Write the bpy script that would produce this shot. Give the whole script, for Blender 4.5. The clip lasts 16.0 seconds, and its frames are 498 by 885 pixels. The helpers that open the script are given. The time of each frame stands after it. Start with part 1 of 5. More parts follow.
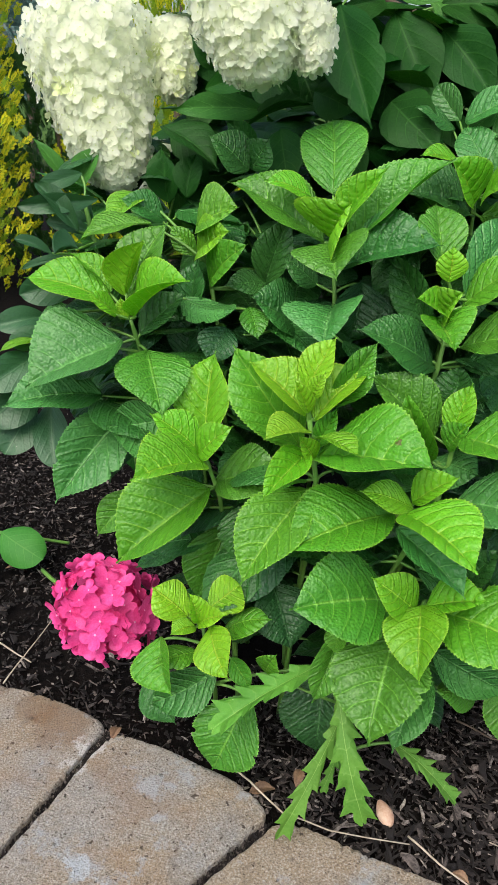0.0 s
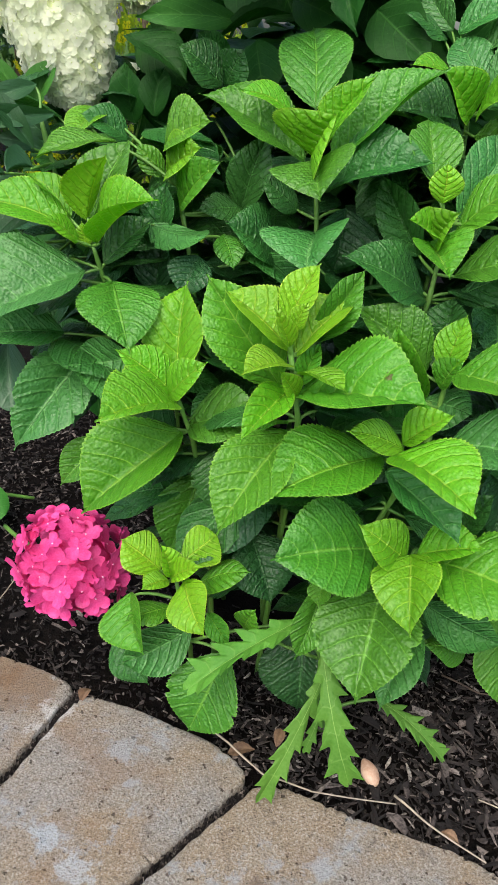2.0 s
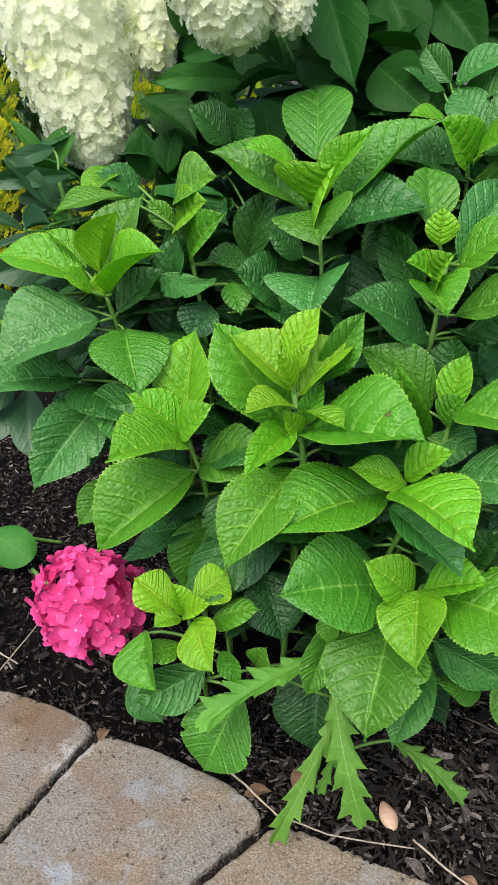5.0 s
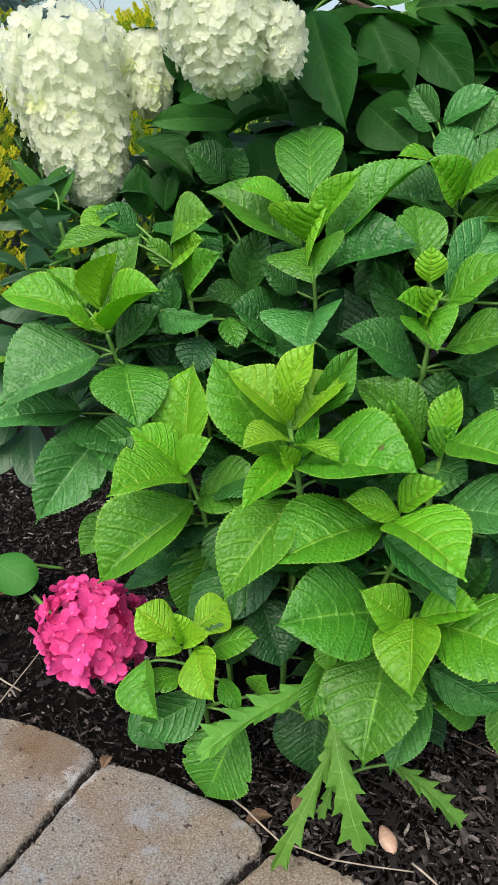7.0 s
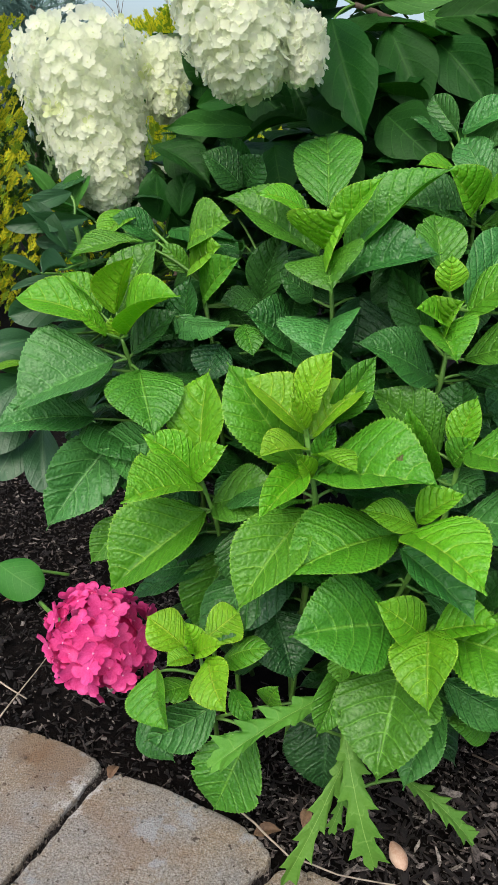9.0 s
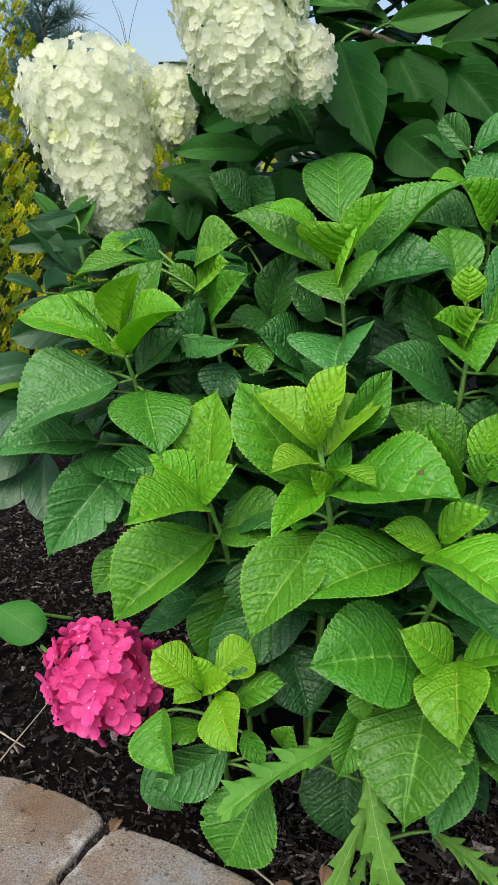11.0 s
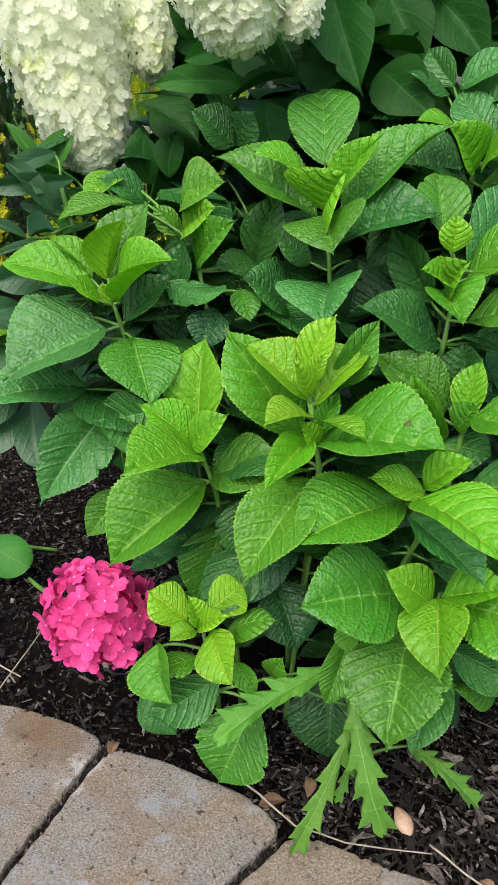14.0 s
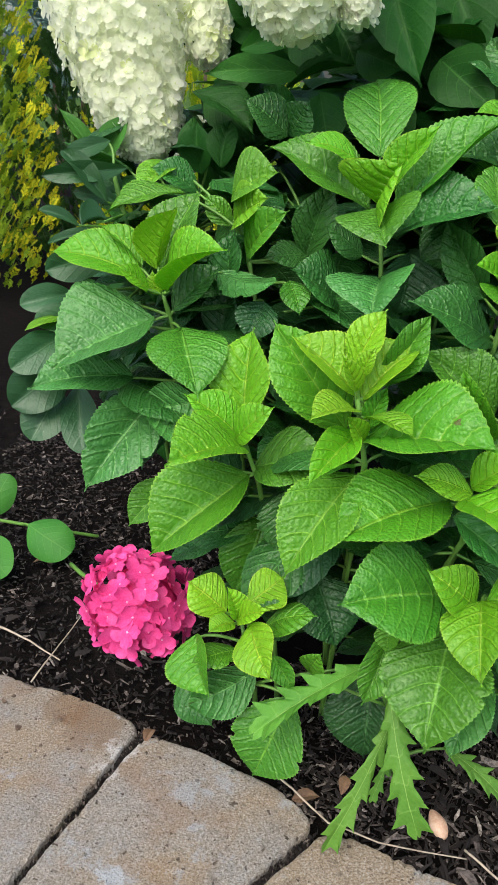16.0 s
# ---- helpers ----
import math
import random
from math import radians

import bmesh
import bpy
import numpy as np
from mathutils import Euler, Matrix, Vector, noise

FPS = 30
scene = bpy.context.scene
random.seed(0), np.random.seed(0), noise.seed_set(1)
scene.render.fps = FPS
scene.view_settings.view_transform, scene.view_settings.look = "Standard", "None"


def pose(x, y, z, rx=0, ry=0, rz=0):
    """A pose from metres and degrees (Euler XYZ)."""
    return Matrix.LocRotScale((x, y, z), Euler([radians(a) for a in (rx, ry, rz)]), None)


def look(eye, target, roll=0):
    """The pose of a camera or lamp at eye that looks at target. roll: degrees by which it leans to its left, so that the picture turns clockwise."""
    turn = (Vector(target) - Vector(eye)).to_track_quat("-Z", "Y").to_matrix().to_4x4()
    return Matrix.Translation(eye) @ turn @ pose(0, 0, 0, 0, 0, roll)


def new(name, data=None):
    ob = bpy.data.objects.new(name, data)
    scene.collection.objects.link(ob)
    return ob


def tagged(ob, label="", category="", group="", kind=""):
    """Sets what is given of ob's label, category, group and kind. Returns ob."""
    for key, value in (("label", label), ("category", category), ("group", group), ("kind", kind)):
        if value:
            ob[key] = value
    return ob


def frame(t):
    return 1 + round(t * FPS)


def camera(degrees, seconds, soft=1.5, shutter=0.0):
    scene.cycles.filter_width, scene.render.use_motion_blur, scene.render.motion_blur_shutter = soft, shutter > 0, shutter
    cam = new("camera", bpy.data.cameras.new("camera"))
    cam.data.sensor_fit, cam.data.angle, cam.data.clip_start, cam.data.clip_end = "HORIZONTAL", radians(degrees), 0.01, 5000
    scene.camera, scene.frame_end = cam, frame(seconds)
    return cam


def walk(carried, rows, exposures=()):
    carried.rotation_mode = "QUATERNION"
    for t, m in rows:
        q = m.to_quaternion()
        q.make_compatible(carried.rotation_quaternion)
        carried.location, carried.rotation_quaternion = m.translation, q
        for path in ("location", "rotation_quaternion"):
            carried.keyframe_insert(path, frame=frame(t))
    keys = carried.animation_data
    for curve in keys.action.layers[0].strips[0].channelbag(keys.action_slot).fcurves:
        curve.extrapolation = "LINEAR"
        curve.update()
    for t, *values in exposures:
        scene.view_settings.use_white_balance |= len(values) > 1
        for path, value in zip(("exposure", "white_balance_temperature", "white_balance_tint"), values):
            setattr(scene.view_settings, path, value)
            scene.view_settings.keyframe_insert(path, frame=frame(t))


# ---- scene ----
cam = camera(35.6, 16.0, soft=0.5)
PATH = [
    (0, (0.09, 0.053, 0.898), (0.009, 1.859, 0.042), 5.2),
    (0.5, (0.091, 0.061, 0.881), (0.013, 1.863, 0.016), 5.4),
    (1, (0.071, 0.092, 0.867), (-0.004, 1.893, 0.002), 4.8),
    (1.5, (0.078, 0.117, 0.842), (-0.023, 1.877, -0.104), 4.3),
    (1.8, (0.081, 0.116, 0.842), (-0.013, 1.875, -0.104), 4.5),
    (1.9, (0.086, 0.113, 0.838), (0.037, 1.879, -0.099), 5.2),
    (2, (0.085, 0.112, 0.839), (0.086, 1.879, -0.097), 6.0),
    (2.5, (0.088, 0.1, 0.844), (0.181, 1.884, -0.056), 7.4),
    (3, (0.106, 0.09, 0.847), (0.183, 1.884, -0.034), 6.1),
    (3.5, (0.117, 0.092, 0.848), (0.179, 1.883, -0.039), 5.9),
    (4, (0.122, 0.082, 0.857), (0.105, 1.874, -0.031), 4.9),
    (4.2, (0.135, 0.085, 0.842), (0.02, 1.877, -0.039), 3.7),
    (6.3, (0.119, 0.092, 0.85), (-0.009, 1.922, 0.055), 2.9),
    (6.5, (0.124, 0.086, 0.858), (-0.012, 1.915, 0.061), 2.8),
    (7, (0.13, 0.076, 0.872), (0.009, 1.906, 0.074), 2.8),
    (7.5, (0.135, 0.084, 0.86), (0.006, 1.913, 0.06), 2.6),
    (8, (0.124, 0.078, 0.868), (-0.003, 1.902, 0.059), 3.0),
    (8.5, (0.105, 0.062, 0.888), (-0.008, 1.885, 0.073), 3.6),
    (8.7, (0.111, 0.071, 0.882), (-0.008, 1.898, 0.076), 3.7),
    (10.8, (0.104, 0.107, 0.802), (-0.049, 2.002, 0.18), 2.9),
    (11, (0.11, 0.111, 0.806), (-0.049, 2.0, 0.169), 2.8),
    (11.5, (0.098, 0.109, 0.844), (0.081, 1.988, 0.16), 4.3),
    (12, (0.084, 0.099, 0.85), (0.104, 1.968, 0.138), 4.4),
    (12.5, (0.075, 0.098, 0.853), (0.148, 1.951, 0.104), 5.0),
    (13, (0.074, 0.107, 0.848), (0.159, 1.937, 0.044), 5.5),
    (13.5, (0.095, 0.108, 0.837), (0.075, 1.926, 0.003), 4.0),
    (14, (0.075, 0.103, 0.853), (0.031, 1.916, 0.009), 3.6),
    (14.5, (0.069, 0.091, 0.861), (0.004, 1.916, 0.044), 5.6),
    (15, (0.068, 0.085, 0.879), (-0.012, 1.902, 0.048), 5.3),
    (15.5, (0.078, 0.097, 0.86), (-0.004, 1.908, 0.016), 5.2),
    (16, (0.07, 0.108, 0.851), (-0.077, 1.904, -0.017), 4.0),
]
walk(cam, [(t, look(eye, target, roll)) for t, eye, target, roll in PATH],
     exposures=((0.0, 0.43), (3.5, 0.43), (4.2, 0.42), (8.0, 0.25), (11.2, 0.14), (12.2, 0.24), (14.5, 0.38), (16.0, 0.44)))

from math import cos, pi, sin, sqrt

# ---- world, sun, exposure ----
world = bpy.data.worlds.new("sky")
scene.world = world
world.use_nodes = True
wn = world.node_tree
sky = wn.nodes.new("ShaderNodeTexSky")
sky.sky_type = "NISHITA"
sky.sun_disc = False
sky.sun_elevation, sky.sun_rotation = radians(52), radians(200)
sky.air_density, sky.dust_density, sky.ozone_density = 1.0, 4.0, 1.0
wn.links.new(sky.outputs[0], wn.nodes["Background"].inputs[0])
wn.nodes["Background"].inputs[1].default_value = 0.2
lamp = bpy.data.lights.new("sun", "SUN")
lamp.energy, lamp.angle, lamp.color = 2.0, radians(50), (1.0, 0.96, 0.9)
sun = new("sun", lamp)
sun.matrix_world = look((-0.9, -1.4, 3.8), (0.1, 1.0, 0.3))

rng = random.Random(7)
V = Vector


# ---- materials ----
def mat_base(name, rough=0.5, spec=0.5):
    m = bpy.data.materials.new(name)
    m.use_nodes = True
    n = m.node_tree.nodes
    p = n["Principled BSDF"]
    p.inputs["Roughness"].default_value = rough
    p.inputs["Specular IOR Level"].default_value = spec
    return m, m.node_tree, p


def nd(tree, kind, **kw):
    n = tree.nodes.new(kind)
    for k, v in kw.items():
        n.inputs[k].default_value = v
    return n


def mth(tree, op, a, b=None, c=None):
    n = tree.nodes.new("ShaderNodeMath")
    n.operation = op
    for i, v in enumerate((a, b, c)):
        if v is None:
            continue
        if isinstance(v, (int, float)):
            n.inputs[i].default_value = v
        else:
            tree.links.new(v, n.inputs[i])
    return n.outputs[0]


def mix(tree, fac, a, b, blend="MIX"):
    n = tree.nodes.new("ShaderNodeMix")
    n.data_type, n.blend_type = "RGBA", blend
    for i, v in ((0, fac), (6, a), (7, b)):
        if isinstance(v, (int, float)):
            n.inputs[i].default_value = v
        elif isinstance(v, tuple):
            n.inputs[i].default_value = (*v, 1)
        else:
            tree.links.new(v, n.inputs[i])
    return n.outputs[2]


def cloud(tree, coord, scale, detail=4.0, rough=0.55):
    n = nd(tree, "ShaderNodeTexNoise", Scale=scale, Detail=detail, Roughness=rough)
    if coord is not None:
        tree.links.new(coord, n.inputs["Vector"])
    return n.outputs["Fac"]


def ramp(tree, fac, lo, hi):
    n = nd(tree, "ShaderNodeMapRange")
    n.inputs[1].default_value, n.inputs[2].default_value = lo, hi
    tree.links.new(fac, n.inputs[0])
    return n.outputs[0]


def bump(tree, p, height, strength, dist):
    n = nd(tree, "ShaderNodeBump", Strength=strength, Distance=dist)
    tree.links.new(height, n.inputs["Height"])
    tree.links.new(n.outputs[0], p.inputs["Normal"])


def coords(tree, which="Object"):
    return tree.nodes.new("ShaderNodeTexCoord").outputs[which]


def leaf_material(name, dark, light, vein, rough=0.45, veins=6.5, slant=2.1, quilt=0.9, clear=0.22, rim=0.0, gloss=0.45, ladder=0.72):
    """A leaf's skin: midrib, side veins, the rungs between them and a fine net, from the blade's own coordinates."""
    m, t, p = mat_base(name, rough, gloss)
    uv = nd(t, "ShaderNodeSeparateXYZ")
    t.links.new(coords(t, "UV"), uv.inputs[0])
    u, v = uv.outputs[0], mth(t, "ABSOLUTE", mth(t, "MULTIPLY_ADD", uv.outputs[1], 2.0, -1.0))
    info = t.nodes.new("ShaderNodeObjectInfo")
    wob = mth(t, "MULTIPLY_ADD", cloud(t, coords(t, "UV"), 4.0, 3.0), 0.36, -0.18)
    s = mth(t, "ADD", mth(t, "SUBTRACT", mth(t, "MULTIPLY", u, veins), mth(t, "MULTIPLY", mth(t, "MULTIPLY", mth(t, "POWER", v, 1.45), slant), mth(t, "SUBTRACT", 1.0, mth(t, "POWER", u, 3.0)))), wob)
    d = mth(t, "ABSOLUTE", mth(t, "SUBTRACT", mth(t, "FRACT", s), 0.5))
    side, groove = ramp(t, d, 0.45, 0.488), ramp(t, d, 0.34, 0.5)
    mid = ramp(t, v, 0.05, 0.012)
    # the crinkle between the veins
    rung = nd(t, "ShaderNodeTexVoronoi", Scale=250.0)
    rung.feature = "SMOOTH_F1"
    rung.inputs["Smoothness"].default_value = 0.4
    t.links.new(coords(t), rung.inputs["Vector"])
    pillow = ramp(t, rung.outputs["Distance"], 0.8, 0.1)
    net = nd(t, "ShaderNodeTexVoronoi", Scale=380.0)
    net.feature = "DISTANCE_TO_EDGE"
    t.links.new(coords(t), net.inputs["Vector"])
    cell = ramp(t, net.outputs["Distance"], 0.0, 0.25)
    blot = cloud(t, coords(t), 22.0, 3.0)
    base = mix(t, ramp(t, blot, 0.3, 0.7), dark, light)
    hsv = nd(t, "ShaderNodeHueSaturation")
    t.links.new(mth(t, "MULTIPLY_ADD", info.outputs["Random"], 0.02, 0.488), hsv.inputs["Hue"])
    t.links.new(mth(t, "MULTIPLY_ADD", mth(t, "FRACT", mth(t, "MULTIPLY", info.outputs["Random"], 7.0)), 0.35, 0.82), hsv.inputs["Value"])
    t.links.new(base, hsv.inputs["Color"])
    col = mix(t, mth(t, "MULTIPLY", mth(t, "MULTIPLY", side, ladder), mth(t, "SUBTRACT", 1.2, mth(t, "MULTIPLY", v, 0.8))), hsv.outputs[0], vein)
    col = mix(t, mth(t, "MULTIPLY", mth(t, "SUBTRACT", 1.0, pillow), 0.2 * min(1.0, 2 * ladder)), col, vein)
    col = mix(t, mth(t, "MULTIPLY", mid, 0.85), col, vein)
    col = mix(t, mth(t, "MULTIPLY", mth(t, "SUBTRACT", 1.0, cell), 0.25), col, dark)
    if rim:
        col = mix(t, mth(t, "MULTIPLY", ramp(t, v, 0.94, 0.99), rim), col, vein)
    specks = ramp(t, cloud(t, coords(t), 260.0, 2.0), 0.775, 0.8)
    col = mix(t, mth(t, "MULTIPLY", specks, 0.5), col, (0.45, 0.5, 0.42))
    spots = mth(t, "MULTIPLY", ramp(t, cloud(t, coords(t), 42.0, 3.0), 0.725, 0.745), ramp(t, info.outputs["Random"], 0.5, 0.6))
    col = mix(t, mth(t, "MULTIPLY", spots, 0.8), col, (0.1, 0.06, 0.03))
    t.links.new(col, p.inputs["Base Color"])
    h = mth(t, "SUBTRACT", mth(t, "ADD", mth(t, "MULTIPLY", cell, 0.05), mth(t, "MULTIPLY", pillow, 0.46)), mth(t, "ADD", mth(t, "MULTIPLY", groove, 0.62), mth(t, "MULTIPLY", mid, 0.6)))
    bump(t, p, h, quilt, 0.0022)
    tr = nd(t, "ShaderNodeBsdfTranslucent")
    t.links.new(mix(t, 1.0, col, (0.8, 1.0, 0.25), "MULTIPLY"), tr.inputs[0])
    ms = nd(t, "ShaderNodeMixShader")
    ms.inputs[0].default_value = clear
    t.links.new(p.outputs[0], ms.inputs[1])
    t.links.new(tr.outputs[0], ms.inputs[2])
    t.links.new(ms.outputs[0], t.nodes["Material Output"].inputs[0])
    return m


# an old leaf's dark green, deepened with the shade between the shoots
OLD_SHADED = leaf_material("old and shaded leaf", (0.009, 0.055, 0.014), (0.017, 0.085, 0.02), (0.05, 0.15, 0.045), 0.4, clear=0.1)
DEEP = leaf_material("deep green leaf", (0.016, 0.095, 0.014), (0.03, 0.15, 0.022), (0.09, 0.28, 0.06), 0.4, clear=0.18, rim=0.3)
COOL = leaf_material("cool green leaf", (0.03, 0.155, 0.026), (0.047, 0.21, 0.037), (0.16, 0.4, 0.11), 0.38, clear=0.18, rim=0.4)
GREEN = leaf_material("green leaf", (0.034, 0.165, 0.01), (0.054, 0.222, 0.013), (0.17, 0.42, 0.05), 0.4, rim=0.45)
FRESH = leaf_material("fresh leaf", (0.042, 0.215, 0.008), (0.07, 0.295, 0.011), (0.24, 0.5, 0.05), 0.42, clear=0.28, rim=0.6)
BRIGHT = leaf_material("bright young leaf", (0.078, 0.32, 0.007), (0.125, 0.415, 0.009), (0.34, 0.58, 0.05), 0.42, clear=0.32, rim=0.65)
LIME = leaf_material("young lime leaf", (0.13, 0.4, 0.009), (0.2, 0.5, 0.012), (0.46, 0.64, 0.06), 0.42, clear=0.35, rim=0.65)
# darker copy of SMOOTH: the shade at the back is in its colour
SHADE = leaf_material("shaded smooth leaf", (0.009, 0.058, 0.008), (0.015, 0.08, 0.011), (0.036, 0.13, 0.022), 0.5, 5.0, 2.6, 0.25, 0.25, gloss=0.13)
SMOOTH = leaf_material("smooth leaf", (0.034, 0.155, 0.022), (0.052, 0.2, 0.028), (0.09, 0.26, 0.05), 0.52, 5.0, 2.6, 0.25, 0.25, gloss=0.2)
PALE = leaf_material("pale yellowing leaf", (0.12, 0.27, 0.03), (0.2, 0.36, 0.05), (0.06, 0.19, 0.025), 0.5, 6.0, 2.6, 0.4, 0.3)
SAGE = leaf_material("grey-green leaf", (0.016, 0.07, 0.022), (0.027, 0.095, 0.033), (0.06, 0.15, 0.06), 0.42, 4.0, 3.0, 0.25, 0.12, gloss=0.4, ladder=0.3)

WEED = leaf_material("lobed weed leaf", (0.072, 0.235, 0.025), (0.112, 0.305, 0.036), (0.27, 0.46, 0.12), 0.55, 5.0, -1.0, 0.3, 0.3, gloss=0.3, ladder=0.3)


def plain(name, a, b, scale, rough, bumps=0.0, dist=0.001, spec=0.4, clear=0.0, spread=0.3):
    """Two colours in two scales of noise, with a relief and a change from object to object."""
    m, t, p = mat_base(name, rough, spec)
    c = coords(t)
    big, fine = cloud(t, c, scale, 4.0), cloud(t, c, scale * 9, 3.0)
    col = mix(t, ramp(t, mth(t, "MULTIPLY_ADD", fine, 0.4, mth(t, "MULTIPLY", big, 0.6)), 0.35, 0.65), a, b)
    info = t.nodes.new("ShaderNodeObjectInfo")
    hsv = nd(t, "ShaderNodeHueSaturation")
    t.links.new(mth(t, "MULTIPLY_ADD", info.outputs["Random"], spread, 1.0 - spread / 2), hsv.inputs["Value"])
    t.links.new(col, hsv.inputs["Color"])
    t.links.new(hsv.outputs[0], p.inputs["Base Color"])
    if bumps:
        bump(t, p, mth(t, "ADD", big, fine), bumps, dist)
    if clear:
        tr = nd(t, "ShaderNodeBsdfTranslucent")
        t.links.new(hsv.outputs[0], tr.inputs[0])
        ms = nd(t, "ShaderNodeMixShader")
        ms.inputs[0].default_value = clear
        t.links.new(p.outputs[0], ms.inputs[1])
        t.links.new(tr.outputs[0], ms.inputs[2])
        t.links.new(ms.outputs[0], t.nodes["Material Output"].inputs[0])
    return m


STEM = plain("green stem", (0.08, 0.21, 0.035), (0.14, 0.29, 0.05), 30, 0.45, 0.2)
BARK = plain("brown bark", (0.07, 0.045, 0.03), (0.13, 0.1, 0.075), 60, 0.8, 0.6)
PINK = plain("pink petal", (0.62, 0.028, 0.19), (0.82, 0.11, 0.37), 40, 0.55, 0.15, 0.0006, 0.3, 0.3, 0.25)
PINK_EYE = plain("pink flower eye", (0.85, 0.4, 0.6), (0.75, 0.25, 0.45), 90, 0.5)
WHITE = plain("cream white petal", (0.88, 0.92, 0.75), (0.94, 0.955, 0.86), 30, 0.7, 0.1, 0.0006, 0.15, 0.68, 0.06)
LIMEWHITE = plain("green-white petal", (0.74, 0.82, 0.4), (0.84, 0.88, 0.6), 30, 0.7, 0.1, 0.0006, 0.15, 0.5, 0.12)
GOLD = plain("golden scale foliage", (0.6, 0.64, 0.02), (0.88, 0.8, 0.035), 25, 0.6, 0.0, 0.001, 0.2, 0.4)
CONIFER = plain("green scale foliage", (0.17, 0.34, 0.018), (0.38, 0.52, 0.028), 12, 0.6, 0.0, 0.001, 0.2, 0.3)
# CONIFER darkened: foliage in shade, with that shade as its base colour
SHADEDCONIFER = plain("shaded scale foliage", (0.02, 0.07, 0.015), (0.05, 0.13, 0.025), 12, 0.6, 0.0, 0.001, 0.2, 0.2)
NEEDLE = plain("blue-green needles", (0.07, 0.15, 0.13), (0.13, 0.22, 0.19), 8, 0.6)
STRAW = plain("dry grey straw", (0.27, 0.22, 0.165), (0.44, 0.38, 0.3), 60, 0.7, 0.3)
DEADLEAF = plain("dry brown leaf", (0.09, 0.05, 0.03), (0.2, 0.125, 0.07), 40, 0.7, 0.5)
NUTSKIN = plain("peach-coloured bulb skin", (0.44, 0.24, 0.15), (0.62, 0.46, 0.34), 38, 0.4, 0.1)


def chip_material(name):
    m, t, p = mat_base(name, 0.8, 0.3)
    c = coords(t)
    geo = t.nodes.new("ShaderNodeNewGeometry")
    info = t.nodes.new("ShaderNodeObjectInfo")
    r = mth(t, "FRACT", mth(t, "ADD", geo.outputs["Random Per Island"], info.outputs["Random"]))
    cr = t.nodes.new("ShaderNodeValToRGB")
    e = cr.color_ramp.elements
    e[0].position, e[0].color = 0.0, (0.008, 0.007, 0.007, 1)
    e[1].position, e[1].color = 1.0, (0.38, 0.34, 0.3, 1)
    for pos, col in ((0.45, (0.009, 0.008, 0.0078, 1)), (0.66, (0.028, 0.023, 0.021, 1)), (0.82, (0.09, 0.074, 0.066, 1)), (0.93, (0.23, 0.195, 0.175, 1))):
        x = e.new(pos)
        x.color = col
    t.links.new(r, cr.inputs[0])
    grain = cloud(t, c, 300, 4.0)
    col = mix(t, ramp(t, grain, 0.3, 0.75), cr.outputs[0], (0.014, 0.01, 0.009))
    t.links.new(col, p.inputs["Base Color"])
    bump(t, p, grain, 0.6, 0.001)
    return m


CHIP = chip_material("wood chip")


def soil_material():
    m, t, p = mat_base("mulch soil", 1.0, 0.05)
    c = coords(t)
    a, b = cloud(t, c, 70, 6.0, 0.7), cloud(t, c, 7, 4.0)
    near = mix(t, ramp(t, a, 0.4, 0.75), (0.003, 0.0028, 0.0028), (0.012, 0.0094, 0.0084))
    near = mix(t, mth(t, "MULTIPLY", ramp(t, b, 0.45, 0.7), 0.5), near, (0.006, 0.0045, 0.004))
    far = mix(t, ramp(t, cloud(t, c, 3, 6.0), 0.35, 0.65), (0.035, 0.075, 0.015), (0.06, 0.11, 0.025))
    dist = nd(t, "ShaderNodeVectorMath")
    dist.operation = "LENGTH"
    t.links.new(c, dist.inputs[0])
    t.links.new(mix(t, ramp(t, dist.outputs["Value"], 7.5, 9.0), near, far), p.inputs["Base Color"])
    bump(t, p, mth(t, "ADD", a, b), 0.9, 0.006)
    return m


SOIL = soil_material()


